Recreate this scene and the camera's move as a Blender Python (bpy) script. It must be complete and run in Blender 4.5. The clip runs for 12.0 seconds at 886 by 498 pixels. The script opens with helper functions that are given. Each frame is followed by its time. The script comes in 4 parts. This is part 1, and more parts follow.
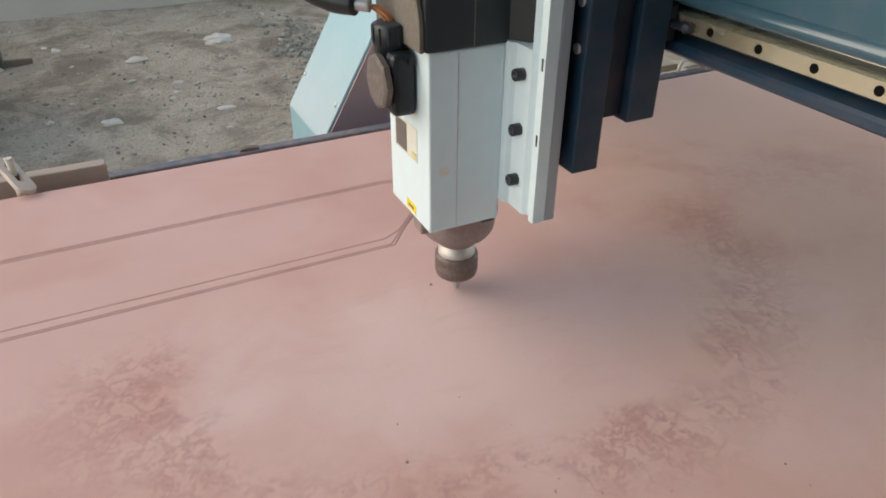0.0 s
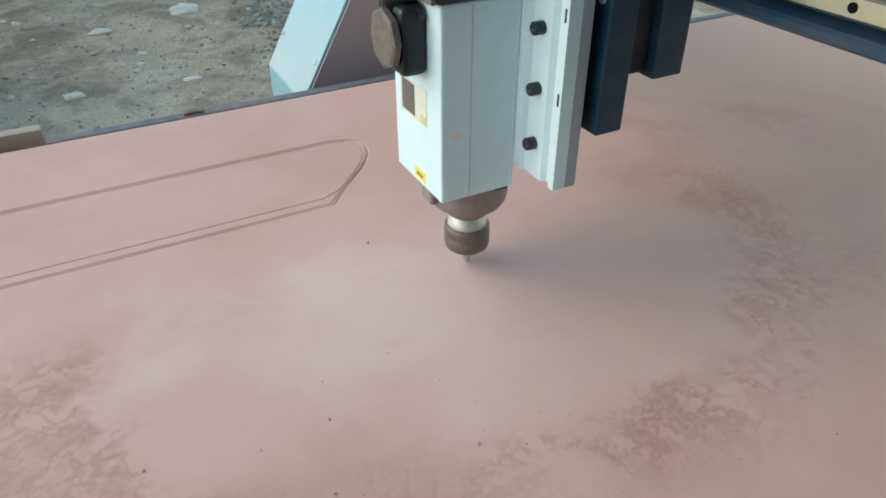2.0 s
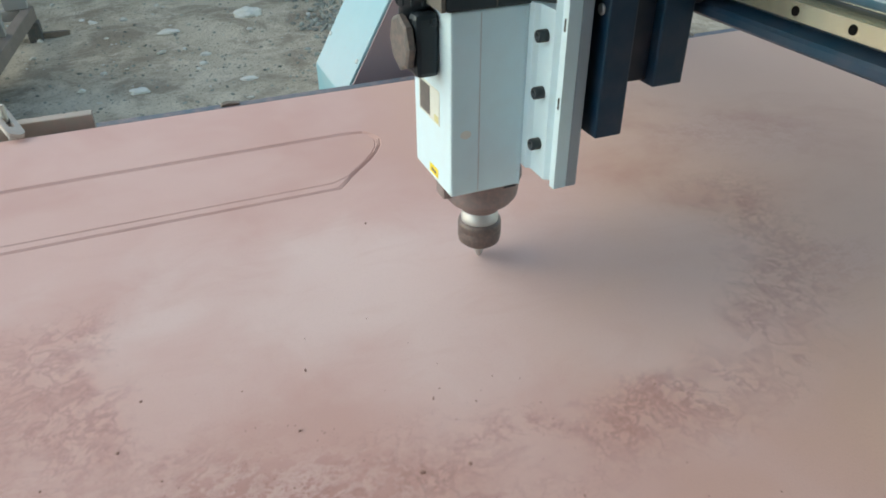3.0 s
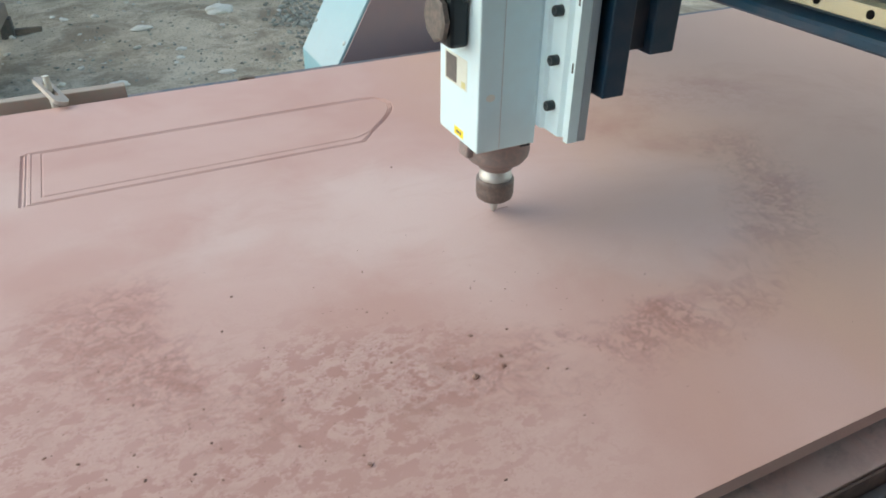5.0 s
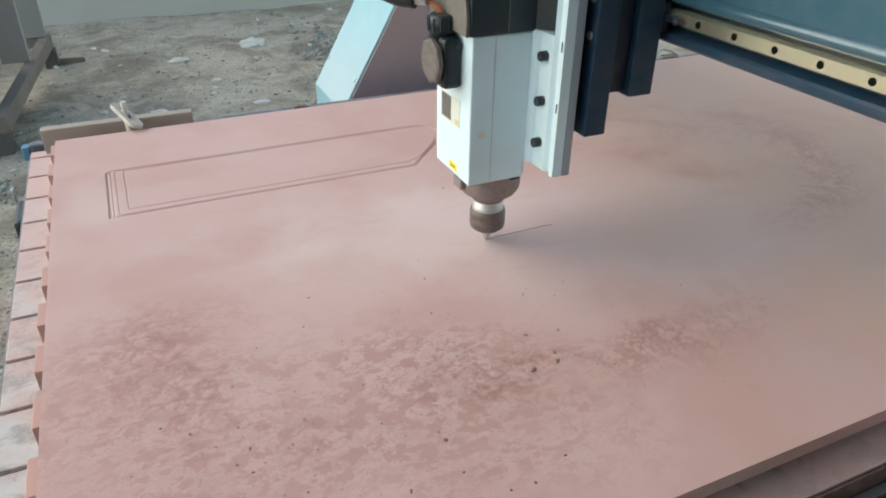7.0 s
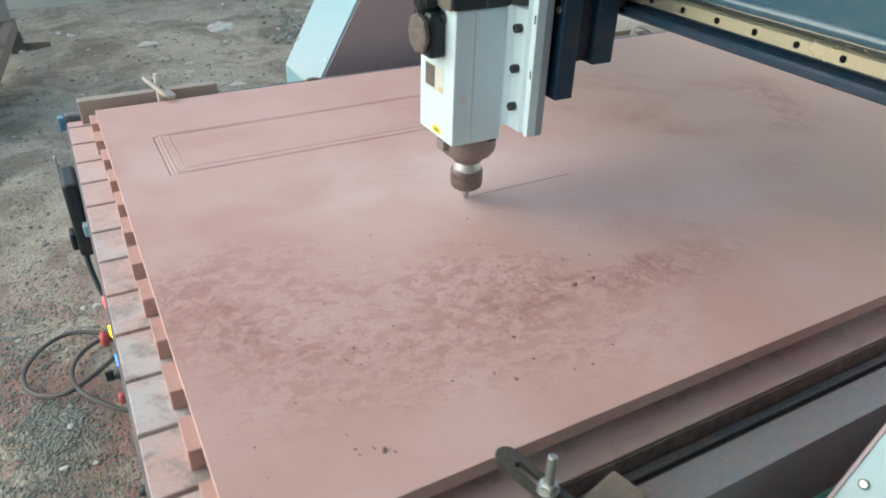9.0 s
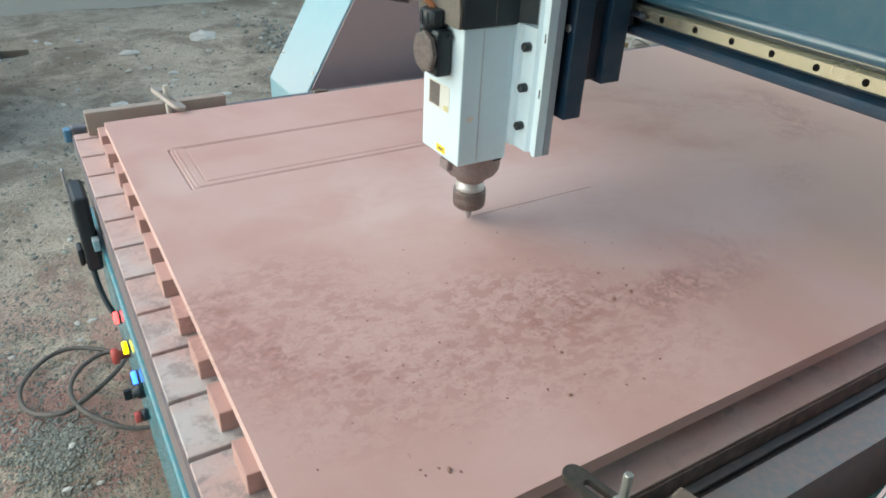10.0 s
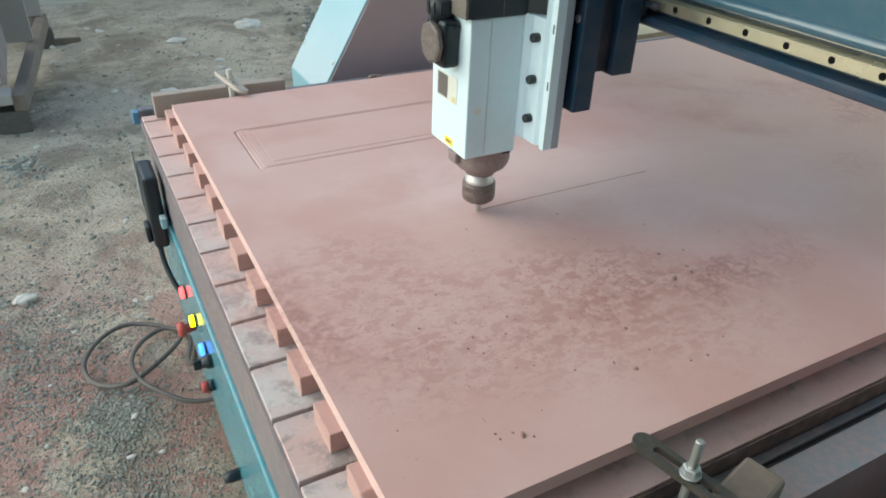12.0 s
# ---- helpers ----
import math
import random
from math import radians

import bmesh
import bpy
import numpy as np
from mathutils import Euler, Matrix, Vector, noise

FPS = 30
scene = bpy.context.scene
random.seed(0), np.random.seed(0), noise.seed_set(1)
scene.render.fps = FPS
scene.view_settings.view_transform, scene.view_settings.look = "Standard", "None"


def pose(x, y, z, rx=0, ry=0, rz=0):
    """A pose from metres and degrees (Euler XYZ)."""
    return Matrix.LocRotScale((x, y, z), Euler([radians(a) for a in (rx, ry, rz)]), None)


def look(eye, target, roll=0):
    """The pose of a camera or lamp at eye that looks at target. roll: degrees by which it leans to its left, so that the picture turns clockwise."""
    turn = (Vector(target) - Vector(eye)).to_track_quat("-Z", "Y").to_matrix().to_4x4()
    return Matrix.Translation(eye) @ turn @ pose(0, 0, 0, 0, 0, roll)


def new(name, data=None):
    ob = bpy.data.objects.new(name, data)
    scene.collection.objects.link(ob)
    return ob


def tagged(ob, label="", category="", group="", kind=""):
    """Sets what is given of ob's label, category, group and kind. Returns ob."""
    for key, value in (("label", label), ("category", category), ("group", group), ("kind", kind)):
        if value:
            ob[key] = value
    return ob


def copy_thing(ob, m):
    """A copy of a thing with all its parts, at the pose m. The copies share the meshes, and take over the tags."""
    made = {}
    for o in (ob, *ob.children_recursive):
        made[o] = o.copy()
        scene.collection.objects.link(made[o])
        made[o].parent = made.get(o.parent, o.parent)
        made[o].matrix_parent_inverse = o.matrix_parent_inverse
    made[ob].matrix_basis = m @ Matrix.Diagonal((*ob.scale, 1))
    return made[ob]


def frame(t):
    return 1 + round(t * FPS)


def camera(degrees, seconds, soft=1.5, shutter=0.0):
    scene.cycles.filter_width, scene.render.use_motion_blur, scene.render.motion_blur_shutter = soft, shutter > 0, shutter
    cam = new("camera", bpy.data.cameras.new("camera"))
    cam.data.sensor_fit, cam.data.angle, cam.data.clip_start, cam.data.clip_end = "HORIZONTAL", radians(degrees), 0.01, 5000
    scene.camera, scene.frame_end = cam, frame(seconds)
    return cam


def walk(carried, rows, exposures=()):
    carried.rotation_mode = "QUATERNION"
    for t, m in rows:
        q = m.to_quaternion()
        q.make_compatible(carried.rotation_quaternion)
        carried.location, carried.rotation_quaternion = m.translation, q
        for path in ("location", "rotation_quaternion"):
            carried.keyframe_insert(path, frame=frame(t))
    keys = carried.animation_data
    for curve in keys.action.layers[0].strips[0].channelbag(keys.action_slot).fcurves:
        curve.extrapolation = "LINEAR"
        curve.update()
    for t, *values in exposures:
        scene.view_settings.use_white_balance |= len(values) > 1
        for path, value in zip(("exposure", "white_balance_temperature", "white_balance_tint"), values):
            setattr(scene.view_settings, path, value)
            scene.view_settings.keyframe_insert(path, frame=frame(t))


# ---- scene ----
cam = camera(64.38, 12.0, soft=1.75, shutter=0.4)
PATH = [
    (0.0, 0.319, -1.200, 1.349, -32.389, -0.206, -25.836), (0.5, 0.327, -1.205, 1.342, -32.844, -0.324, -26.290),
    (1.0, 0.332, -1.196, 1.319, -33.101, -0.443, -30.013), (1.5, 0.365, -1.201, 1.313, -34.430, -0.693, -28.113),
    (2.0, 0.378, -1.223, 1.319, -34.536, 0.188, -27.453), (2.5, 0.399, -1.288, 1.329, -34.103, 1.026, -25.185),
    (3.0, 0.423, -1.334, 1.332, -33.804, 0.451, -22.228), (3.5, 0.422, -1.375, 1.325, -35.088, 0.911, -21.415),
    (3.7, 0.407, -1.387, 1.323, -34.844, 0.279, -21.970), (5.3, 0.239, -1.494, 1.344, -33.520, -0.363, -25.929),
    (5.5, 0.229, -1.497, 1.345, -33.507, -0.529, -25.901), (6.0, 0.212, -1.504, 1.348, -33.025, -0.474, -25.663),
    (6.5, 0.180, -1.516, 1.357, -32.110, -0.785, -25.097), (7.0, 0.164, -1.547, 1.367, -30.950, -0.584, -24.249),
    (7.2, 0.158, -1.570, 1.379, -30.543, -0.827, -23.795), (8.8, -0.007, -1.665, 1.378, -30.974, -1.811, -27.117),
    (9.0, -0.036, -1.636, 1.379, -31.794, -1.461, -28.239), (9.5, -0.098, -1.584, 1.380, -30.710, -1.380, -29.808),
    (10.0, -0.115, -1.581, 1.381, -31.037, -2.341, -30.338), (10.5, -0.130, -1.584, 1.381, -30.958, -2.599, -29.087),
    (11.0, -0.144, -1.581, 1.377, -31.984, -2.676, -28.626), (11.5, -0.162, -1.573, 1.377, -32.744, -2.445, -27.618),
    (12.0, -0.177, -1.589, 1.381, -31.935, -1.753, -27.740)]
walk(cam, [(t, pose(x, y, z, 90 + p, r, w)) for t, x, y, z, p, r, w in PATH],
     exposures=[(0.0, 1.32, 8800, 13), (1.0, 1.37, 8050, 4), (2.5, 1.43, 7500, -2), (6.5, 1.54, 7750, 2), (9.0, 1.58, 7750, 2), (12.0, 1.53, 7650, 1)])

# how far the gantry (x) and the spindle (x, y) have gone from their first place
TRAVEL = [
    (0.0, 0.0, 0.0), (0.5, 0.017, -0.017), (1.0, 0.034, -0.035), (1.5, 0.051, -0.054), (2.0, 0.066, -0.074),
    (2.5, 0.079, -0.093), (3.0, 0.087, -0.113), (3.5, 0.093, -0.136), (4.0, 0.094, -0.158), (4.5, 0.081, -0.174),
    (5.0, 0.057, -0.174), (5.5, 0.033, -0.174), (6.0, 0.009, -0.174), (7.0, -0.040, -0.174), (8.0, -0.089, -0.174),
    (9.0, -0.139, -0.174), (10.0, -0.190, -0.174), (11.0, -0.241, -0.174), (12.0, -0.291, -0.174)]

# ---- light ----
world = bpy.data.worlds.new("sky")
scene.world = world
world.use_nodes = True
wn = world.node_tree.nodes
sky = wn.new("ShaderNodeTexSky")
sky.sky_type, sky.sun_disc = "NISHITA", False
sky.sun_elevation, sky.sun_rotation = radians(35), radians(-61)
sky.dust_density, sky.ozone_density = 0.5, 0.6
wn["Background"].inputs["Strength"].default_value = 0.15
world.node_tree.links.new(sky.outputs[0], wn["Background"].inputs["Color"])
sun = new("sun", bpy.data.lights.new("sun", "SUN"))
sun.data.energy, sun.data.angle, sun.data.color = 0.62, radians(75), (1.0, 0.99, 0.93)
sun.matrix_world = look((-5.6, 3.1, 4.5), (0, 0, 0))


# ---- materials ----
class Nodes:
    """Short hand for a node material."""

    def __init__(self, name):
        self.mat = bpy.data.materials.new(name)
        self.mat.use_nodes = True
        self.tree = self.mat.node_tree
        self.out = self.tree.nodes["Principled BSDF"]

    def set(self, socket, v):
        if isinstance(v, bpy.types.NodeSocket):
            self.tree.links.new(v, socket)
        elif isinstance(v, (tuple, list)) and len(v) == 3 and socket.type == "RGBA":
            socket.default_value = (*v, 1)
        else:
            socket.default_value = v

    def place(self, scale=(1, 1, 1), world=False):
        if world:
            src = self.tree.nodes.new("ShaderNodeNewGeometry").outputs["Position"]
        else:
            src = self.tree.nodes.new("ShaderNodeTexCoord").outputs["Object"]
        m = self.tree.nodes.new("ShaderNodeMapping")
        m.inputs["Scale"].default_value = scale
        self.tree.links.new(src, m.inputs["Vector"])
        return m.outputs[0]

    def noise(self, vec, scale, detail=5, rough=0.55, warp=0.0):
        n = self.tree.nodes.new("ShaderNodeTexNoise")
        self.set(n.inputs["Vector"], vec)
        n.inputs["Scale"].default_value, n.inputs["Detail"].default_value = scale, detail
        n.inputs["Roughness"].default_value, n.inputs["Distortion"].default_value = rough, warp
        return n.outputs["Fac"]

    def math(self, op, a, b=0.0, c=0.0, clamp=False):
        n = self.tree.nodes.new("ShaderNodeMath")
        n.operation, n.use_clamp = op, clamp
        for s, v in zip(n.inputs, (a, b, c)):
            self.set(s, v)
        return n.outputs[0]

    def step(self, v, lo, hi):
        n = self.tree.nodes.new("ShaderNodeMapRange")
        n.interpolation_type = "SMOOTHSTEP"
        for s, q in zip(n.inputs, (v, lo, hi, 0.0, 1.0)):
            self.set(s, q)
        return n.outputs[0]

    def mix(self, f, a, b):
        n = self.tree.nodes.new("ShaderNodeMix")
        n.data_type = "RGBA"
        self.set(n.inputs[0], f), self.set(n.inputs[6], a), self.set(n.inputs[7], b)
        return n.outputs[2]

    def random(self):
        return self.tree.nodes.new("ShaderNodeObjectInfo").outputs["Random"]

    def bump(self, h, strength, distance):
        n = self.tree.nodes.new("ShaderNodeBump")
        self.set(n.inputs["Height"], h)
        n.inputs["Strength"].default_value, n.inputs["Distance"].default_value = strength, distance
        self.set(self.out.inputs["Normal"], n.outputs[0])

    def done(self, colour, rough=0.6, metal=0.0, spec=0.5):
        self.set(self.out.inputs["Base Color"], colour)
        self.set(self.out.inputs["Roughness"], rough)
        self.set(self.out.inputs["Metallic"], metal)
        self.set(self.out.inputs["Specular IOR Level"], spec)
        return self.mat


DUST = (0.52, 0.30, 0.26)


def worn(name, colour, dark, rough=0.5, metal=0.0, dust=0.25, grain=25.0, bump=0.05, spec=0.5):
    """A surface with two scales of variation and a film of pink dust."""
    k = Nodes(name)
    v = k.place()
    big, fine = k.noise(v, grain * 0.25, 4), k.noise(v, grain * 4, 6)
    col = k.mix(k.step(big, 0.3, 0.75), colour, dark)
    col = k.mix(k.math("MULTIPLY", k.step(fine, 0.35, 0.75), dust), col, DUST)
    k.bump(fine, bump, 0.002)
    return k.done(col, k.math("MULTIPLY_ADD", big, 0.3, rough - 0.15), metal, spec)


def sheet_material():
    """Pink fibreboard under a film of its own dust, swept clean in places and gritty in others."""
    k = Nodes("dusty_board")
    v = k.place(world=True)
    xyz = k.tree.nodes.new("ShaderNodeSeparateXYZ")
    k.tree.links.new(v, xyz.inputs[0])
    x, y = xyz.outputs[0], xyz.outputs[1]
    low, mid = k.noise(v, 2.2, 3), k.noise(v, 9.0, 4, 0.6, 0.6)
    curl = k.noise(k.place((1.0, 1.3, 1.0), True), 48.0, 5, 0.7, 0.3)
    grain = k.noise(v, 210.0, 3, 0.6)
    cloud = k.noise(v, 4.5, 3, 0.5, 0.3)
    fine = k.noise(v, 420.0, 3)

    def blot(cx, cy, rx, ry, turn=0.0):
        """One inside an ellipse with a ragged edge, nought outside."""
        c, s = math.cos(radians(turn)), math.sin(radians(turn))
        dx, dy = k.math("SUBTRACT", x, cx), k.math("SUBTRACT", y, cy)
        u = k.math("MULTIPLY_ADD", dx, c / rx, k.math("MULTIPLY", dy, s / rx))
        w = k.math("MULTIPLY_ADD", dx, -s / ry, k.math("MULTIPLY", dy, c / ry))
        d = k.math("SQRT", k.math("ADD", k.math("MULTIPLY", u, u), k.math("MULTIPLY", w, w)))
        d = k.math("ADD", d, k.math("MULTIPLY_ADD", mid, 1.1, -0.55))
        return k.math("SUBTRACT", 1.0, k.step(d, 0.35, 1.15))

    piles = None
    for heavy, *q in [(0.75, 0.28, -0.97, 0.42, 0.20, -20), (1.0, 0.43, -0.95, 0.24, 0.10, -24), (0.6, 0.13, -0.80, 0.20, 0.13, -25), (0.35, 1.34, -0.48, 0.20, 0.11, -20), (0.35, 1.14, -0.84, 0.13, 0.07, 15)]:
        b = k.math("MULTIPLY", blot(*q), heavy)
        piles = b if piles is None else k.math("MAXIMUM", piles, b)
    net = k.math("ABSOLUTE", k.math("SUBTRACT", k.noise(k.place((1.0, 1.5, 1.0), True), 26.0, 4, 0.65, 0.35), 0.5))
    net = k.math("SUBTRACT", 1.0, k.step(k.math("ADD", net, k.math("MULTIPLY_ADD", grain, 0.05, -0.025)), 0.006, 0.055))
    fleck = k.step(k.math("MULTIPLY_ADD", grain, 0.3, k.math("MULTIPLY", curl, 0.7)), 0.50, 0.60)
    blotch = k.step(k.math("MULTIPLY_ADD", grain, 0.12, k.noise(k.place((1.0, 1.4, 1.0), True), 36.0, 3, 0.6)), 0.56, 0.64)
    grit = k.math("MAXIMUM", k.math("MULTIPLY", net, k.math("MULTIPLY_ADD", mid, 0.9, -0.10, True)), k.math("MAXIMUM", fleck, k.math("MULTIPLY", blotch, 0.9)))
    swept = k.math("MAXIMUM", blot(0.70, -0.68, 0.52, 0.20, -14), blot(0.95, -0.76, 0.40, 0.24, 10))
    wisp = k.noise(k.place((1.0, 2.2, 1.0), True), 7.0, 5, 0.6, 1.2)
    clean = k.mix(k.step(low, 0.3, 0.7), (0.68, 0.515, 0.485), (0.64, 0.465, 0.435))
    film = k.mix(k.step(cloud, 0.35, 0.68), (0.60, 0.39, 0.355), (0.55, 0.33, 0.295))
    clean = k.mix(k.math("SUBTRACT", 1.0, k.math("MULTIPLY", swept, 0.75)), clean, film)
    clean = k.mix(k.math("MULTIPLY", k.step(wisp, 0.50, 0.70), 0.25), clean, (0.56, 0.35, 0.31))
    # tan dust to the right, painted warmer to offset the gantry's bluish shade
    tan = k.step(k.math("MULTIPLY_ADD", cloud, 0.5, x), 0.95, 1.45)
    clean = k.mix(k.math("MULTIPLY", tan, 0.85), clean, (0.66, 0.43, 0.33))
    heap = k.mix(grit, (0.58, 0.38, 0.35), (0.43, 0.225, 0.20))
    heap = k.mix(k.math("MULTIPLY", k.step(k.noise(v, 15.0, 5, 0.62, 0.5), 0.47, 0.70), 0.5), heap, (0.42, 0.245, 0.21))
    col = k.mix(k.math("MULTIPLY", piles, k.math("MULTIPLY_ADD", cloud, 1.5, -0.05, True)), clean, heap)
    col = k.mix(k.math("MULTIPLY", k.step(fine, 0.45, 0.8), 0.12), col, (0.42, 0.28, 0.25))
    stain = None
    for q in [(1.38, -0.50, 0.55, 0.22, -24), (1.14, -0.46, 0.36, 0.20, -50)]:
        b = blot(*q)
        stain = b if stain is None else k.math("MAXIMUM", stain, b)
    col = k.mix(k.math("MULTIPLY", stain, k.math("MULTIPLY", k.step(k.noise(v, 3.4, 5, 0.6, 0.4), 0.36, 0.66), 0.75)), col, (0.50, 0.265, 0.20))
    fan = k.math("MULTIPLY", blot(0.065, -0.33, 0.055, 0.12, 8), 0.45)
    col = k.mix(fan, col, (0.66, 0.50, 0.46))
    h = k.math("ADD", k.math("MULTIPLY", fine, 0.12), k.math("MULTIPLY", k.math("MULTIPLY", piles, curl), 0.4))
    k.bump(h, 0.35, 0.004)
    return k.done(col, 0.78, 0.0, 0.3)


def ground_material():
    k = Nodes("packed_soil")
    v = k.place(world=True)
    xyz = k.tree.nodes.new("ShaderNodeSeparateXYZ")
    k.tree.links.new(v, xyz.inputs[0])
    low, mid, fine = k.noise(v, 0.9, 4), k.noise(v, 5.0, 6, 0.65, 0.4), k.noise(v, 60.0, 5, 0.7)
    col = k.mix(k.step(low, 0.35, 0.65), (0.60, 0.52, 0.41), (0.46, 0.39, 0.30))
    col = k.mix(k.step(mid, 0.44, 0.64), col, (0.66, 0.575, 0.46))
    col = k.mix(k.math("MULTIPLY", k.step(fine, 0.5, 0.72), 0.75), col, (0.13, 0.11, 0.088))
    col = k.mix(k.math("MULTIPLY", k.step(k.noise(v, 2.3, 6, 0.7, 0.5), 0.45, 0.62), 0.75), col, (0.27, 0.215, 0.165))
    near = k.math("SUBTRACT", 1.0, k.step(k.math("ABSOLUTE", k.math("ADD", xyz.outputs[1], 0.3)), 0.4, 1.6))
    near = k.math("MULTIPLY", near, k.math("SUBTRACT", 1.0, k.step(k.math("ABSOLUTE", k.math("SUBTRACT", xyz.outputs[0], 1.0)), 2.0, 3.2)))
    pink = k.math("MULTIPLY", near, k.step(k.noise(v, 4.6, 6, 0.72, 0.8), 0.40, 0.55))
    col = k.mix(k.math("MULTIPLY", pink, 0.75), col, (0.47, 0.245, 0.21))
    k.bump(k.math("ADD", k.math("MULTIPLY", mid, 0.8), k.math("MULTIPLY", fine, 0.8)), 1.0, 0.03)
    return k.done(col, 0.95, 0.0, 0.2)


def bed_material():
    k = Nodes("bed_plank")
    v = k.place(world=True)
    shift = k.tree.nodes.new("ShaderNodeVectorMath")
    shift.operation = "ADD"
    k.tree.links.new(v, shift.inputs[0])
    k.set(shift.inputs[1], k.math("MULTIPLY", k.random(), 7.0))
    v = shift.outputs[0]
    big, mid, fine = k.noise(v, 7.0, 4, 0.6, 0.5), k.noise(v, 26.0, 5, 0.7, 0.3), k.noise(v, 140.0, 4, 0.7)
    col = k.mix(k.step(big, 0.36, 0.56), (0.53, 0.505, 0.49), (0.55, 0.38, 0.345))
    col = k.mix(k.math("MULTIPLY", k.step(mid, 0.48, 0.66), 0.75), col, (0.25, 0.23, 0.22))
    col = k.mix(k.math("MULTIPLY", k.step(fine, 0.52, 0.72), 0.4), col, (0.62, 0.56, 0.53))
    xyz = k.tree.nodes.new("ShaderNodeSeparateXYZ")
    k.tree.links.new(k.place(world=True), xyz.inputs[0])
    thick = k.step(k.math("MULTIPLY_ADD", mid, 0.5, xyz.outputs[1]), -0.70, 0.25)
    outer = k.math("SUBTRACT", 1.0, k.step(k.math("MULTIPLY_ADD", mid, 0.04, xyz.outputs[1]), -1.205, -1.17))
    thick = k.math("MAXIMUM", thick, k.math("MULTIPLY", outer, 0.8))
    col = k.mix(k.math("MULTIPLY", thick, 0.8), col, (0.60, 0.40, 0.365))
    k.bump(fine, 0.25, 0.002)
    return k.done(col, 0.7)


def stone_material():
    k = Nodes("grey_stone")
    v = k.place()
    col = k.mix(k.noise(v, 40.0, 4), (0.20, 0.21, 0.18), (0.46, 0.47, 0.41))
    isl = k.tree.nodes.new("ShaderNodeNewGeometry").outputs["Random Per Island"]
    col = k.mix(k.math("MULTIPLY", isl, 0.85), col, (0.15, 0.14, 0.12))
    k.bump(k.noise(v, 90.0, 4), 0.4, 0.004)
    return k.done(col, 0.9, 0.0, 0.3)


def glow(name, colour, strength):
    k = Nodes(name)
    k.set(k.out.inputs["Emission Color"], colour)
    k.out.inputs["Emission Strength"].default_value = strength
    return k.done(colour, 0.3)


def drift_material(start, sweep, heavy):
    """Loose red dust, thick in clots and thin between them, thinning out at both ends of its arc."""
    k = Nodes("blown_dust")
    v = k.place()
    xyz = k.tree.nodes.new("ShaderNodeSeparateXYZ")
    k.tree.links.new(v, xyz.inputs[0])
    u, w = k.math("MULTIPLY", xyz.outputs[0], 1 / 0.38), k.math("MULTIPLY", xyz.outputs[1], 1 / 0.29)
    big, mid, fine = k.noise(v, 6.0, 4, 0.6, 0.6), k.noise(v, 30.0, 5, 0.65, 0.6), k.noise(v, 160.0, 4, 0.65)
    r = k.math("SQRT", k.math("ADD", k.math("MULTIPLY", u, u), k.math("MULTIPLY", w, w)))
    r = k.math("ADD", r, k.math("ADD", k.math("MULTIPLY_ADD", big, 0.5, -0.25), k.math("MULTIPLY_ADD", mid, 0.22, -0.11)))
    ring = k.math("MULTIPLY", k.step(r, 0.86, 1.06), k.math("SUBTRACT", 1.0, k.step(r, 1.08, 1.42)))
    ring = k.math("MULTIPLY", ring, k.math("SUBTRACT", 1.0, k.step(k.math("ADD", w, k.math("MULTIPLY", big, 0.4)), 0.25, 0.6)))
    net = k.math("ABSOLUTE", k.math("SUBTRACT", k.noise(v, 34.0, 4, 0.65, 0.4), 0.5))
    net = k.math("SUBTRACT", 1.0, k.step(net, 0.008, 0.06))
    clots = k.math("ADD", k.math("MULTIPLY_ADD", k.step(mid, 0.44, 0.60), 0.60, 0.12), k.math("MULTIPLY", net, 0.75), 0.0, True)
    a = k.math("MULTIPLY", k.math("MULTIPLY", ring, clots), k.step(big, 0.30, 0.55))
    m = radians(start + sweep / 2)
    along = k.math("ADD", k.math("MULTIPLY", u, math.cos(m)), k.math("MULTIPLY", w, math.sin(m)))
    across = k.math("ADD", k.math("MULTIPLY", u, -math.sin(m)), k.math("MULTIPLY", w, math.cos(m)))
    turn = k.math("ADD", k.math("ABSOLUTE", k.math("ARCTAN2", across, along)), k.math("MULTIPLY_ADD", mid, 0.5, -0.25))
    a = k.math("MULTIPLY", a, k.math("SUBTRACT", 1.0, k.step(turn, radians(sweep / 2) - 0.60, radians(sweep / 2) - 0.12)))
    k.set(k.out.inputs["Alpha"], k.math("MULTIPLY", a, k.math("MULTIPLY_ADD", fine, 0.42 * heavy, 0.04, True)))
    k.bump(mid, 0.3, 0.003)
    return k.done(k.mix(fine, (0.44, 0.16, 0.14), (0.54, 0.24, 0.21)), 0.9, 0.0, 0.2)


CRUMB = worn("brown_crumb", (0.27, 0.155, 0.13), (0.35, 0.21, 0.18), 0.9, 0, 0.05, 200)
SHEET = sheet_material()
SOIL = ground_material()
STONE = stone_material()
PALE = worn("pale_stone", (0.62, 0.60, 0.54), (0.45, 0.43, 0.38), 0.85, 0, 0.1, 20, 0.3)
# lighter copy of the board colour, for the side that faces the light
LIT_EDGE = worn("lit_board_edge", (0.70, 0.49, 0.455), (0.64, 0.44, 0.405), 0.8, 0, 0.15, 30, 0.1, 0.3)
STRIP = worn("spoil_strip", (0.56, 0.35, 0.31), (0.47, 0.29, 0.26), 0.8, 0, 0.4, 30, 0.2, 0.3)
BED = bed_material()
NAVY = worn("navy_paint", (0.006, 0.034, 0.066), (0.009, 0.040, 0.075), 0.32, 0, 0.05, 8, 0.02)
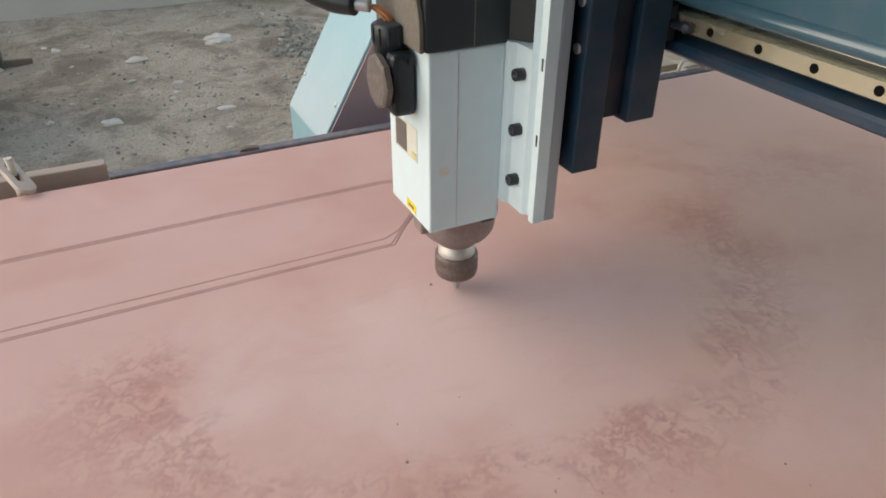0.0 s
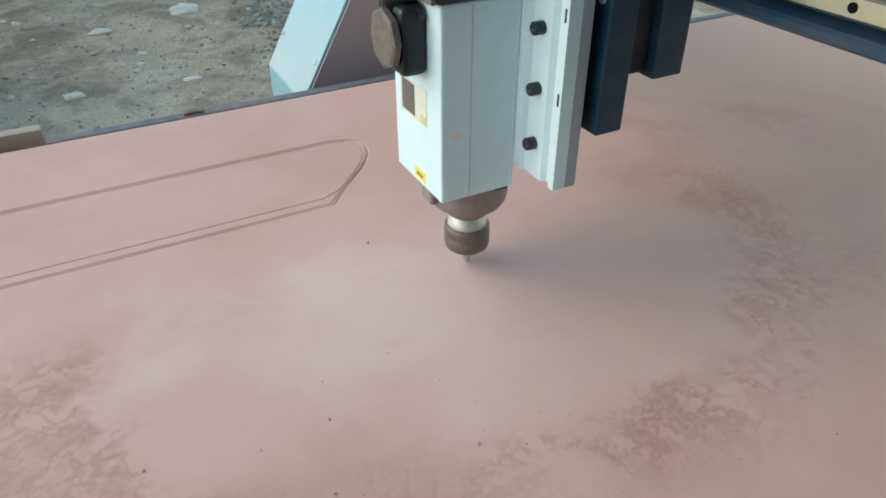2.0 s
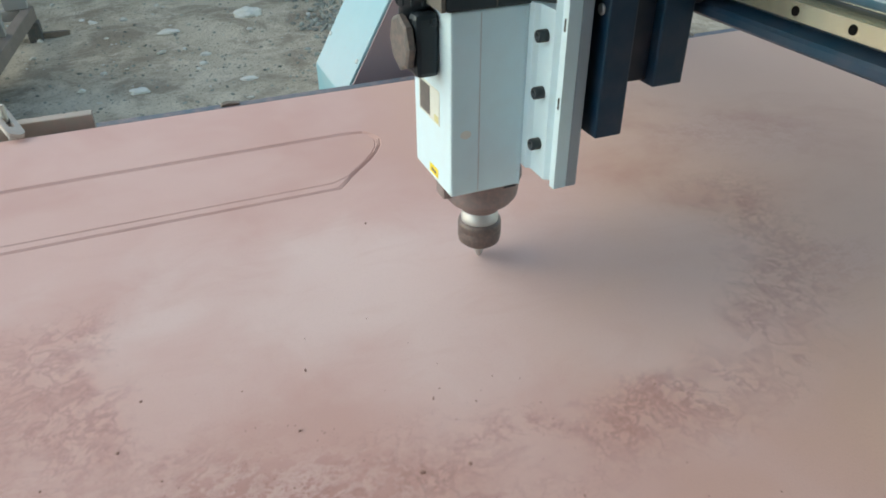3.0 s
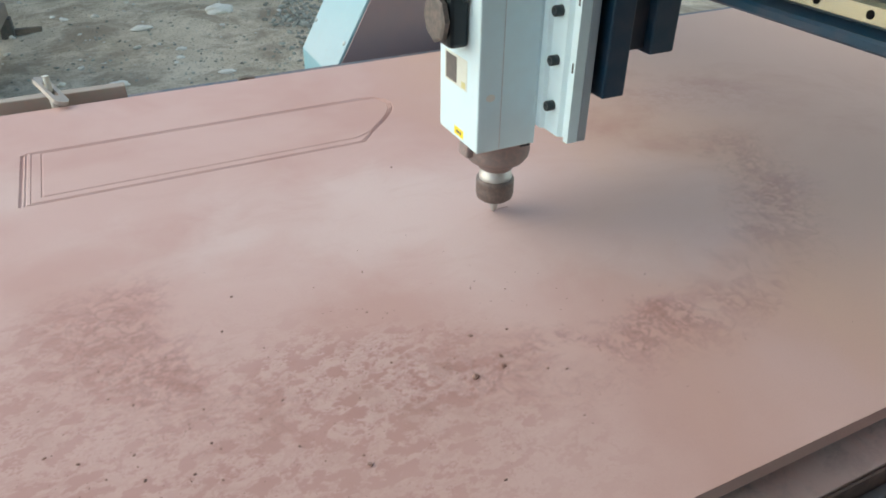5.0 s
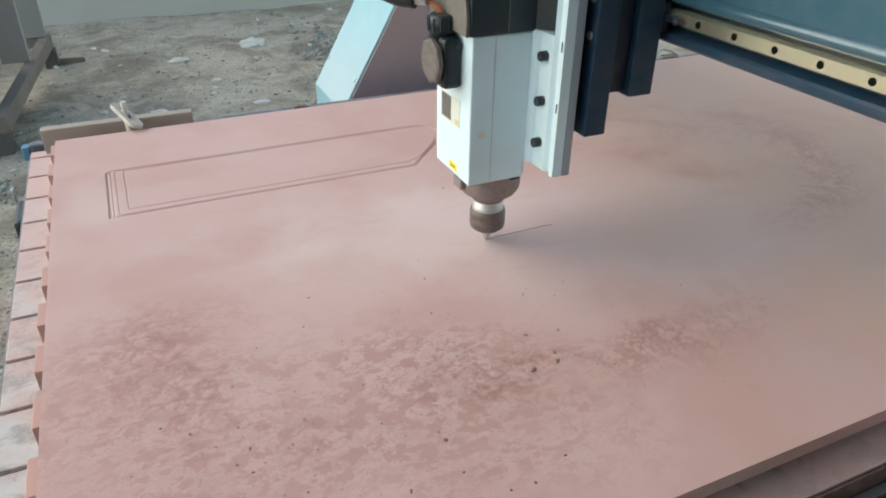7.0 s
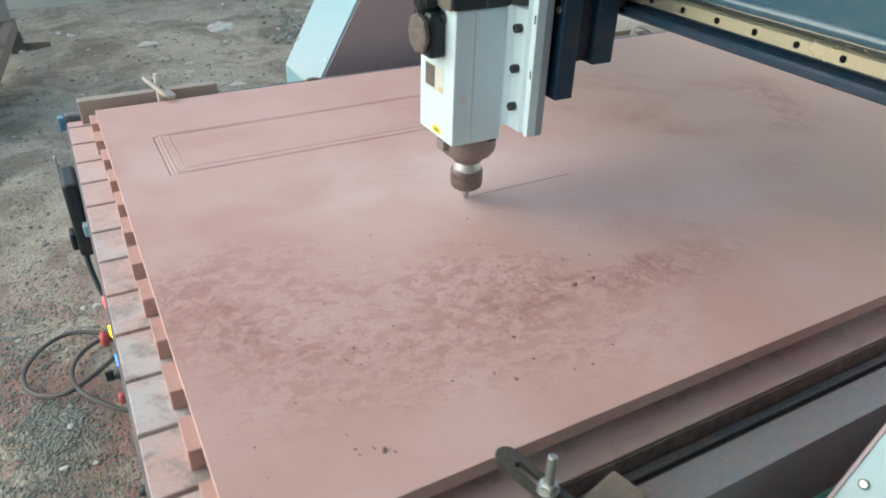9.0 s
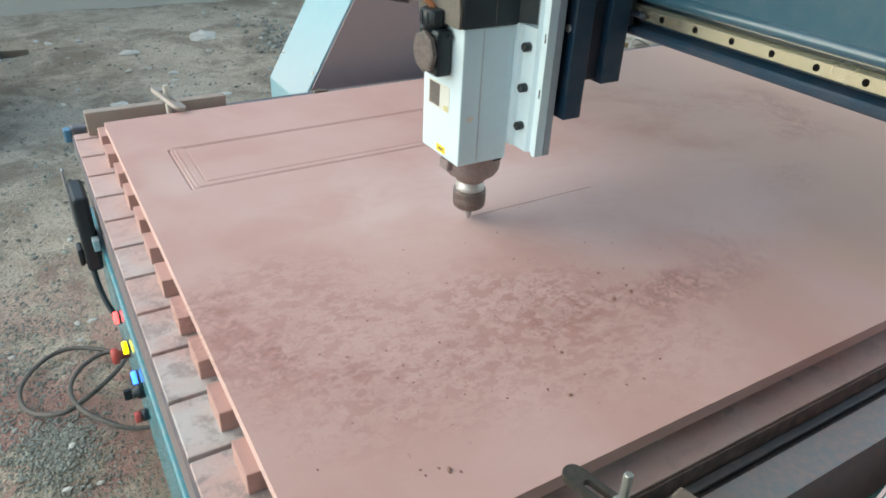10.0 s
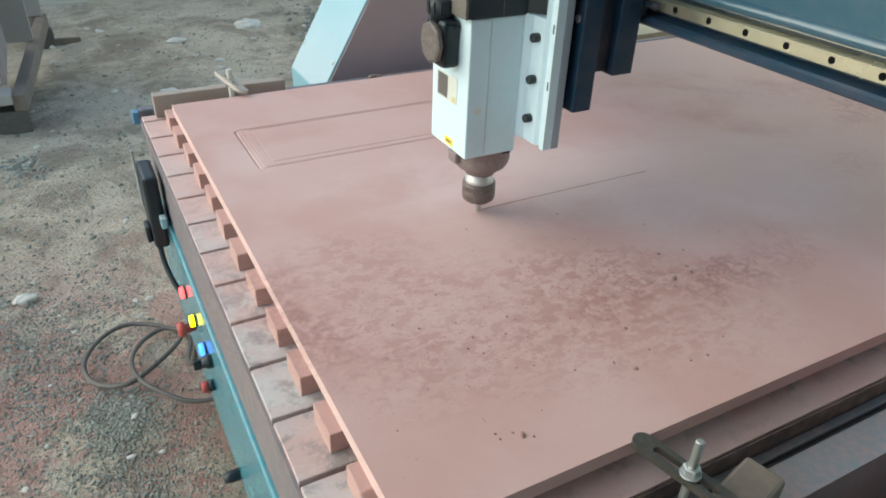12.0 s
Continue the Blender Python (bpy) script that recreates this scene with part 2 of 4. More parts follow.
# glossy navy, its base lifted to hold the reflection of the open yard
NAVY_GLOSS = worn("glossy_navy_reflection", (0.028, 0.092, 0.135), (0.032, 0.10, 0.14), 0.21, 0, 0.03, 8, 0.01, 0.8)
NAVY_DARK = worn("dark_navy_paint", (0.008, 0.018, 0.034), (0.012, 0.025, 0.045), 0.4, 0, 0.06, 8, 0.02)
def leg_material():
    """Light blue paint under a veil of settled dust, thickest low on the leaning face."""
    k = Nodes("light_blue_paint")
    v = k.place(world=True)
    xyz = k.tree.nodes.new("ShaderNodeSeparateXYZ")
    k.tree.links.new(v, xyz.inputs[0])
    nor = k.tree.nodes.new("ShaderNodeSeparateXYZ")
    k.tree.links.new(k.tree.nodes.new("ShaderNodeNewGeometry").outputs["Normal"], nor.inputs[0])
    big, fine = k.noise(v, 9.0, 4, 0.6), k.noise(v, 90.0, 5, 0.65)
    low = k.math("SUBTRACT", 1.0, k.step(k.math("MULTIPLY_ADD", big, 0.25, xyz.outputs[2]), 0.78, 1.12))
    veil = k.math("MULTIPLY", k.step(nor.outputs[2], 0.2, 0.45), k.math("MULTIPLY_ADD", low, 0.42, 0.02))
    col = k.mix(k.step(big, 0.35, 0.7), (0.22, 0.44, 0.51), (0.29, 0.47, 0.53))
    col = k.mix(veil, col, (0.56, 0.54, 0.55))
    col = k.mix(k.math("MULTIPLY", k.step(fine, 0.5, 0.75), 0.15), col, DUST)
    k.bump(fine, 0.02, 0.002)
    return k.done(col, k.math("MULTIPLY_ADD", veil, 0.4, 0.32))


CYAN = leg_material()
DUSTY_NAVY = worn("dusty_navy_paint", (0.07, 0.095, 0.125), (0.12, 0.13, 0.145), 0.6, 0, 0.3, 12, 0.03)
PLATE = worn("pale_plate", (0.34, 0.40, 0.45), (0.29, 0.35, 0.40), 0.34, 0.3, 0.05, 30, 0.03)
GLAND = worn("dusty_gland", (0.105, 0.095, 0.088), (0.15, 0.13, 0.12), 0.7, 0, 0.22, 40, 0.06)
# dust, and the pink sheet's reflection mixed into the base colour
DUSTY_REFLECT = worn("dusty_pink_reflection", (0.35, 0.27, 0.285), (0.31, 0.255, 0.28), 0.5, 0, 0.15, 6, 0.02)
TEAL = worn("teal_panel", (0.05, 0.26, 0.32), (0.08, 0.28, 0.33), 0.22, 0, 0.15, 12, 0.01)
WHITE = worn("white_enamel", (0.65, 0.80, 0.86), (0.61, 0.76, 0.82), 0.34, 0, 0.05, 14, 0.02)
ALU = worn("brushed_aluminium", (0.60, 0.62, 0.64), (0.52, 0.54, 0.57), 0.36, 0.75, 0.06, 30, 0.03)
STEEL = worn("bright_steel", (0.58, 0.56, 0.54), (0.46, 0.44, 0.43), 0.5, 0.5, 0.15, 60, 0.02)
# plain steel; the yellow tone paints in what it reflects of the sheet
RAIL = worn("rail_steel_warm_reflection", (0.88, 0.82, 0.64), (0.78, 0.71, 0.53), 0.24, 0.85, 0.06, 30, 0.02)
BLACK = worn("black_plastic", (0.009, 0.017, 0.023), (0.015, 0.024, 0.031), 0.42, 0, 0.008, 20, 0.03)
GREYCAP = worn("dusty_grey_plastic", (0.10, 0.097, 0.082), (0.15, 0.14, 0.12), 0.65, 0, 0.15, 40, 0.08)
NOSE = worn("dusty_nose", (0.20, 0.165, 0.165), (0.27, 0.215, 0.21), 0.65, 0.1, 0.25, 40, 0.05)
COLLAR = worn("dusty_collar", (0.20, 0.14, 0.125), (0.28, 0.19, 0.17), 0.6, 0.2, 0.45, 40, 0.08)
NUT = worn("dark_nut", (0.11, 0.09, 0.085), (0.15, 0.12, 0.11), 0.5, 0.3, 0.2, 60, 0.03)
WOOD = worn("old_batten", (0.36, 0.31, 0.265), (0.27, 0.23, 0.195), 0.8, 0, 0.25, 16, 0.2)
OLD_BLOCK = worn("grimy_block", (0.13, 0.11, 0.085), (0.19, 0.15, 0.12), 0.8, 0, 0.12, 20, 0.2)
CLAMP = worn("oily_clamp_steel", (0.105, 0.105, 0.09), (0.065, 0.066, 0.058), 0.42, 0.6, 0.14, 40, 0.1)
GALV = worn("zinc_bolt", (0.62, 0.64, 0.62), (0.5, 0.52, 0.5), 0.35, 0.8, 0.08, 80, 0.1)
BLUE_BEAM = worn("dusty_blue_beam", (0.20, 0.25, 0.275), (0.30, 0.225, 0.215), 0.42, 0, 0.35, 26, 0.04)
DARK_BEAM = worn("dark_channel", (0.085, 0.10, 0.115), (0.13, 0.115, 0.11), 0.45, 0, 0.15, 9, 0.05)
END_FACE = worn("grimy_end_face", (0.15, 0.145, 0.16), (0.21, 0.185, 0.19), 0.55, 0, 0.25, 9, 0.06)
DARK_EDGE = worn("dark_plank_edge", (0.07, 0.055, 0.05), (0.16, 0.11, 0.095), 0.7, 0, 0.2, 12, 0.1)
BEAM = worn("grey_beam", (0.23, 0.225, 0.235), (0.36, 0.245, 0.225), 0.5, 0, 0.55, 9, 0.08)
# black for the shade down the rail's bolt holes
HOLE = worn("bore_shade", (0.004, 0.004, 0.004), (0.006, 0.006, 0.006), 0.9, 0, 0.0, 25, 0.0, 0.1)
# near black for the shade inside slots
SHADE = worn("slot_shade", (0.012, 0.012, 0.014), (0.02, 0.018, 0.018), 0.7, 0, 0.05)
CABLE = worn("grey_cable", (0.075, 0.075, 0.065), (0.11, 0.10, 0.09), 0.6, 0, 0.12, 40)
CONCRETE = worn("concrete", (0.48, 0.46, 0.425), (0.41, 0.395, 0.365), 0.9, 0, 0.05, 3, 0.2)
BLOCKER = worn("blocker_sheet", (0.30, 0.31, 0.31), (0.24, 0.25, 0.26), 0.6, 0.2, 0.02, 3)
RUST = worn("old_grey_steel", (0.31, 0.31, 0.30), (0.34, 0.31, 0.28), 0.6, 0.1, 0.1, 10, 0.1)
COPPER = worn("orange_wire", (0.60, 0.22, 0.08), (0.5, 0.18, 0.07), 0.5)
YELLOW = worn("yellow_sticker", (0.85, 0.65, 0.03), (0.8, 0.6, 0.03), 0.5, 0, 0.02)
LABEL = worn("pale_name_plate", (0.66, 0.68, 0.62), (0.58, 0.60, 0.54), 0.5, 0, 0.1)
INK = worn("dark_print", (0.10, 0.095, 0.09), (0.14, 0.13, 0.12), 0.5, 0, 0.1)
RED_CAP = worn("red_button_cap", (0.50, 0.06, 0.05), (0.42, 0.06, 0.05), 0.4, 0, 0.15)


# ---- mesh helpers ----
def box(bm, lo, hi, bevel=0.0, seg=2):
    vs = [bm.verts.new((x, y, z)) for z in (lo[2], hi[2]) for y in (lo[1], hi[1]) for x in (lo[0], hi[0])]
    fs = [bm.faces.new([vs[i] for i in q]) for q in
          ((0, 2, 3, 1), (4, 5, 7, 6), (0, 1, 5, 4), (2, 6, 7, 3), (0, 4, 6, 2), (1, 3, 7, 5))]
    if bevel:
        es = {e for f in fs for e in f.edges}
        bmesh.ops.bevel(bm, geom=list(es), offset=bevel, segments=seg, affect="EDGES", profile=0.5)
    return bm


def boxes(*items, bevel=0.0):
    bm = bmesh.new()
    for lo, hi in items:
        box(bm, lo, hi, bevel)
    return bm


def prism(outline, axis, lo, hi, bevel=0.0):
    """An outline of two-dimensional points pushed along an axis."""
    bm = bmesh.new()

    def at(p, h):
        return {"x": (h, p[0], p[1]), "y": (p[0], h, p[1]), "z": (p[0], p[1], h)}[axis]

    a = [bm.verts.new(at(p, lo)) for p in outline]
    b = [bm.verts.new(at(p, hi)) for p in outline]
    bm.faces.new(a), bm.faces.new(b[::-1])
    for i in range(len(a)):
        j = (i + 1) % len(a)
        bm.faces.new((a[i], b[i], b[j], a[j]))
    bmesh.ops.recalc_face_normals(bm, faces=bm.faces)
    if bevel:
        bmesh.ops.bevel(bm, geom=list(bm.edges), offset=bevel, segments=2, affect="EDGES", profile=0.5)
    return bm


def turned(profile, centre, axis="z", seg=32, bm=None):
    """A body of revolution from (radius, height) pairs."""
    bm = bm or bmesh.new()
    cx, cy, cz = centre
    rings = []
    for r, h in profile:
        ring = []
        for i in range(seg):
            a = 2 * math.pi * i / seg
            u, w = r * math.cos(a), r * math.sin(a)
            p = {"z": (cx + u, cy + w, cz + h), "x": (cx + h, cy + u, cz + w), "y": (cx + w, cy + h, cz + u)}[axis]
            ring.append(bm.verts.new(p))
        rings.append(ring)
    for a, b in zip(rings, rings[1:]):
        for i in range(seg):
            j = (i + 1) % seg
            f = bm.faces.new((a[i], a[j], b[j], b[i]))
            f.smooth = seg > 10
    bm.faces.new(rings[0][::-1]), bm.faces.new(rings[-1])
    return bm


def tube(points, r, seg=10, bm=None):
    bm = bm or bmesh.new()
    ps = [Vector(p) for p in points]
    rings = []
    for i, p in enumerate(ps):
        d = (ps[min(i + 1, len(ps) - 1)] - ps[max(i - 1, 0)]).normalized()
        u = d.cross(Vector((0.13, 0.21, 1))).normalized()
        w = d.cross(u)
        rings.append([bm.verts.new(p + r * (math.cos(a) * u + math.sin(a) * w)) for a in (2 * math.pi * k / seg for k in range(seg))])
    for a, b in zip(rings, rings[1:]):
        for i in range(seg):
            bm.faces.new((a[i], a[(i + 1) % seg], b[(i + 1) % seg], b[i])).smooth = True
    bm.faces.new(rings[0][::-1]), bm.faces.new(rings[-1])
    return bm


def spline(points, n=10):
    """A smooth line through the points."""
    ps = [Vector(p) for p in points]
    ps = [2 * ps[0] - ps[1]] + ps + [2 * ps[-1] - ps[-2]]
    out = []
    for a, b, c, d in zip(ps, ps[1:], ps[2:], ps[3:]):
        for i in range(n):
            s = i / n
            out.append(0.5 * (2 * b + (c - a) * s + (2 * a - 5 * b + 4 * c - d) * s * s + (3 * b - a - 3 * c + d) * s ** 3))
    return out + [ps[-2]]


def thing(name, place, label, category, group="", kind=""):
    ob = new(name)
    ob.location = place
    ob.empty_display_size = 0.05
    return tagged(ob, label, category, group, kind)


def offset_of(ob):
    m = Vector((0, 0, 0))
    while ob:
        m += ob.location
        ob = ob.parent
    return m


def part(name, bm, material, parent, label=""):
    """One mesh object under a thing, from a mesh in the place's own coordinates."""
    me = bpy.data.meshes.new(name)
    if not isinstance(bm, bpy.types.Mesh):
        bm.to_mesh(me)
        bm.free()
    else:
        me = bm
    if not me.materials:
        me.materials.append(material)
    ob = new(name, me)
    ob.parent = parent
    ob.location = -offset_of(parent)
    return tagged(ob, label)


def solid(name, bm, material, label, category, kind="", group=""):
    """A thing of one mesh, its origin at its base."""
    me = bpy.data.meshes.new(name)
    lo = Vector([min(v.co[i] for v in bm.verts) for i in range(3)])
    hi = Vector([max(v.co[i] for v in bm.verts) for i in range(3)])
    base = Vector(((lo.x + hi.x) / 2, (lo.y + hi.y) / 2, lo.z))
    bmesh.ops.translate(bm, verts=bm.verts, vec=-base)
    bm.to_mesh(me)
    bm.free()
    me.materials.append(material)
    ob = new(name, me)
    ob.location = base
    return tagged(ob, label, category, group, kind)


TOP, UNDER, PLANK = 0.81, 0.79, 0.76    # top and underside of the sheet, top of the bed


# ---- the ground, the yard wall and the unseen light blockers ----
def ground():
    bm = bmesh.new()
    n = 150
    xs = [-1.6 + 5.2 * i / n for i in range(n + 1)]
    ys = [-1.8 + 7.0 * i / n for i in range(n + 1)]
    xs = [-400, -40, -8] + xs + [8, 40, 400]
    ys = [-400, -40, -8] + ys + [8, 40, 400]

    def height(x, y):
        fade = 1.0 if -1.7 < x < 3.7 and -1.9 < y < 5.3 else 0.0
        h = 0.022 * noise.noise((x * 1.7, y * 1.7, 3)) + 0.010 * noise.noise((x * 6, y * 6, 8)) + 0.005 * noise.noise((x * 19, y * 19, 1))
        heap = 0.03 * math.exp(-((x + 0.27) ** 2 + (y + 0.06) ** 2) / 0.025)
        return (h + heap) * fade

    grid = [[bm.verts.new((x, y, height(x, y))) for x in xs] for y in ys]
    for r0, r1 in zip(grid, grid[1:]):
        for i in range(len(xs) - 1):
            bm.faces.new((r0[i], r0[i + 1], r1[i + 1], r1[i])).smooth = True
    me = bpy.data.meshes.new("ground")
    bm.to_mesh(me)
    bm.free()
    me.materials.append(SOIL)
    return tagged(new("ground", me), "bare grey packed soil strewn with gravel and pink dust", "ground", kind="structure"), height


GROUND, ground_height = ground()


def shed():
    solid("wall_north", boxes(((-9, 4.85, -0.2), (7, 5.05, 2.4))), CONCRETE, "plain grey rendered wall behind the yard", "wall", "structure")
    # unseen walls and roof, added to keep light off the near side
    solid("blocker_south", boxes(((-1.0, -3.6, -0.2), (3.4, -3.4, 3.2))), BLOCKER, "unseen grey sheet metal wall added to block light", "wall", "structure")
    solid("blocker_west", boxes(((-1.0, -3.39, -0.2), (-0.85, -2.0, 3.2))), BLOCKER, "unseen grey sheet metal wall added to block light", "wall", "structure")
    solid("ceiling", boxes(((-1.0, -3.6, 3.21), (3.4, 0.0, 3.3))), BLOCKER, "unseen grey sheet metal roof added to shade the machine", "ceiling", "structure")


shed()


# ---- the router's bed ----
PITCH = 0.1025
SLOTS = [-1.176 + PITCH * i for i in range(13)]


def router_bed():
    bed = thing("router_bed", (1.2, -0.58, 0.0), "long router bed with dusty planks and a teal end panel", "machine bed")
    part("end_face", boxes(((-0.058, -1.248, 0.582), (-0.02, 0.093, 0.728)), bevel=0.003), END_FACE, bed, "dusty grey steel end face")
    part("end_strip", boxes(((-0.0640, -1.248, 0.7290), (-0.0602, 0.093, 0.7545))), END_FACE, bed, "dusty grey strip over the plank ends")
    panel = part("end_panel", boxes(((-0.066, -1.24, 0.285), (-0.03, 0.09, 0.580)), bevel=0.004), TEAL, bed, "glossy teal painted end panel")
    part("side_beam", boxes(((-0.05, 0.03, 0.60), (2.6, 0.092, 0.727)), bevel=0.004), BEAM, bed)
    part("side_beam", prism([(-1.252, 0.60), (-1.323, 0.60), (-1.323, 0.737), (-1.276, 0.737), (-1.276, 0.722), (-1.253, 0.722)],
                            "x", -0.05, 2.6), BLUE_BEAM, bed, "pale blue-grey side beam under pink dust")
    part("channel_strip", boxes(((-0.05, -1.2655, 0.7225), (2.6, -1.2535, 0.7335)), bevel=0.002), DARK_BEAM, bed, "dark steel strip beside the slot")
    part("plank_edge", boxes(((-0.058, -1.2525, 0.7290), (2.55, -1.2502, 0.7585))), DARK_EDGE, bed, "dark brown strip along the edge of the bed")
    # the slot's shade is put in as a black strip
    part("slot_strip", boxes(((-0.04, -1.2755, 0.7225), (2.59, -1.2665, 0.726))), SHADE, bed, "black strip that stands for the shade in the beam's slot")
    part("side_rail", boxes(((-0.062, 0.097, 0.70), (2.6, 0.125, 0.772)), bevel=0.004), DUSTY_NAVY, bed, "dusty dark blue rail along the far side")
    part("rail_end", boxes(((-0.078, 0.098, 0.738), (-0.0625, 0.124, 0.768)), bevel=0.003), worn("bright_blue_cap", (0.06, 0.22, 0.36), (0.09, 0.24, 0.36), 0.4, 0, 0.12), bed, "bright blue end cap of the rail")
    part("lower_beam", boxes(((-0.03, -1.42, 0.40), (2.6, -1.335, 0.60)), bevel=0.006), COLLAR, bed, "dusty brown lower beam")
    part("lower_beam", boxes(((-0.03, 0.13, 0.40), (2.6, 0.22, 0.60)), bevel=0.006), COLLAR, bed)
    for x in (0.0, 1.2, 2.45):
        for y in (-1.22, -0.03):
            part("leg", boxes(((x - 0.02, y, -0.03), (x + 0.09, y + 0.09, 0.60)), bevel=0.005), TEAL, bed)
    # buttons on the end panel
    for y, z, colour, strength, word in ((-0.235, 0.475, (1.0, 0.05, 0.06), 2.2, "red"), (-0.345, 0.475, (1.0, 0.93, 0.02), 1.6, "yellow"),
                                         (-0.435, 0.468, (0.02, 0.14, 1.0), 1.9, "blue")):
        b = part("button", turned([(0.0145, 0), (0.0145, -0.003), (0.013, -0.004)], (-0.066, y, z), "x", 20), BLACK, panel)
        part("lens", turned([(0.0125, -0.0045), (0.0125, -0.011), (0.011, -0.013)], (-0.066, y, z), "x", 20), glow("lit_" + word, colour, strength), b,
             "glowing " + word + " lens")
    b = part("button", turned([(0.012, 0), (0.012, -0.010), (0.009, -0.012)], (-0.066, -0.465, 0.398), "x", 20), BLACK, panel)
    part("lens", turned([(0.0115, -0.0125), (0.0115, -0.022), (0.009, -0.025)], (-0.066, -0.465, 0.398), "x", 20), RED_CAP, b, "dull red lens")
    part("stop_button", turned([(0.010, 0), (0.010, -0.02), (0.017, -0.022), (0.017, -0.032), (0.012, -0.036)], (-0.066, -0.29, 0.42), "x", 24), RED_CAP, panel,
         "red mushroom stop button")
    k = part("switch", turned([(0.014, 0), (0.014, -0.01), (0.010, -0.014), (0.010, -0.02)], (-0.066, -0.500, 0.487), "x", 16), BLACK, panel, "black rotary switch")
    part("knob", boxes(((-0.100, -0.504, 0.476), (-0.0865, -0.496, 0.498)), bevel=0.002), BLACK, k)
    for y in (-0.62, -0.70):
        part("cable_gland", turned([(0.012, 0), (0.012, -0.02), (0.008, -0.03)], (-0.066, y, 0.30), "x", 12), BLACK, panel)
    # planks of the bed, one after the other across it
    edges = [-1.25] + SLOTS + [0.094]
    for a, b in zip(edges, edges[1:]):
        if b - a > 0.02:
            part("plank", boxes(((-0.060, a + 0.0025, 0.7285), (2.55, b - 0.0045, PLANK)), bevel=0.0015), BED, bed)
    return bed


BED_THING = router_bed()


def spoil_strips():
    mids = [(a + b) / 2 for a, b in zip(SLOTS, SLOTS[1:])] + [SLOTS[0] + 0.012]
    first = None
    rnd = random.Random(4)
    for y in mids:
        if first is None:
            first = solid("spoil_strip", boxes(((0, y - 0.028, PLANK), (2.44, y + 0.028, UNDER)), bevel=0.0015), STRIP,
                          "pink dusty fibreboard strip lying on the bed under the sheet", "strip", group="spoil strips under the sheet")
        else:
            copy_thing(first, pose(first.location.x + rnd.uniform(-0.003, 0.003), y, PLANK))
    first.location.x -= 0.014
    for ob in scene.objects:
        if ob.name.startswith("spoil_strip.") :
            ob.location.x -= 0.014


spoil_strips()


# ---- the sheet with its engraving ----
def offset_line(path, d, closed):
    out, n = [], len(path)
    for i, p in enumerate(path):
        a = Vector(path[(i - 1) % n]) if closed or i else None
        c = Vector(path[(i + 1) % n]) if closed or i < n - 1 else None
        p = Vector(p)
        n1 = (p - a).normalized() if a else (c - p).normalized()
        n2 = (c - p).normalized() if c else n1
        m = (n1 + n2).normalized()
        k = d / max(0.5, m.dot(n1))
        out.append(p + Vector((-m.y, m.x)) * k)
    return out


def door_outline(inset, left, low):
    """The outline of the engraved door panel: straight sides and one shaped end."""
    arc = [(0.690, -0.200 - inset), (0.722, -0.206 - inset * 0.8), (0.737 - inset, -0.222), (0.743 - inset, -0.245), (0.737 - inset, -0.270), (0.724 - inset, -0.293), (0.706 - inset, -0.316)]
    return [(left, -0.200 - inset)] + arc + [(0.664 - inset, -0.360), (0.634 - inset, low), (left, low)]


CUT_Y, CUT_FROM, CUT_TO = -0.702, 0.747, 0.375


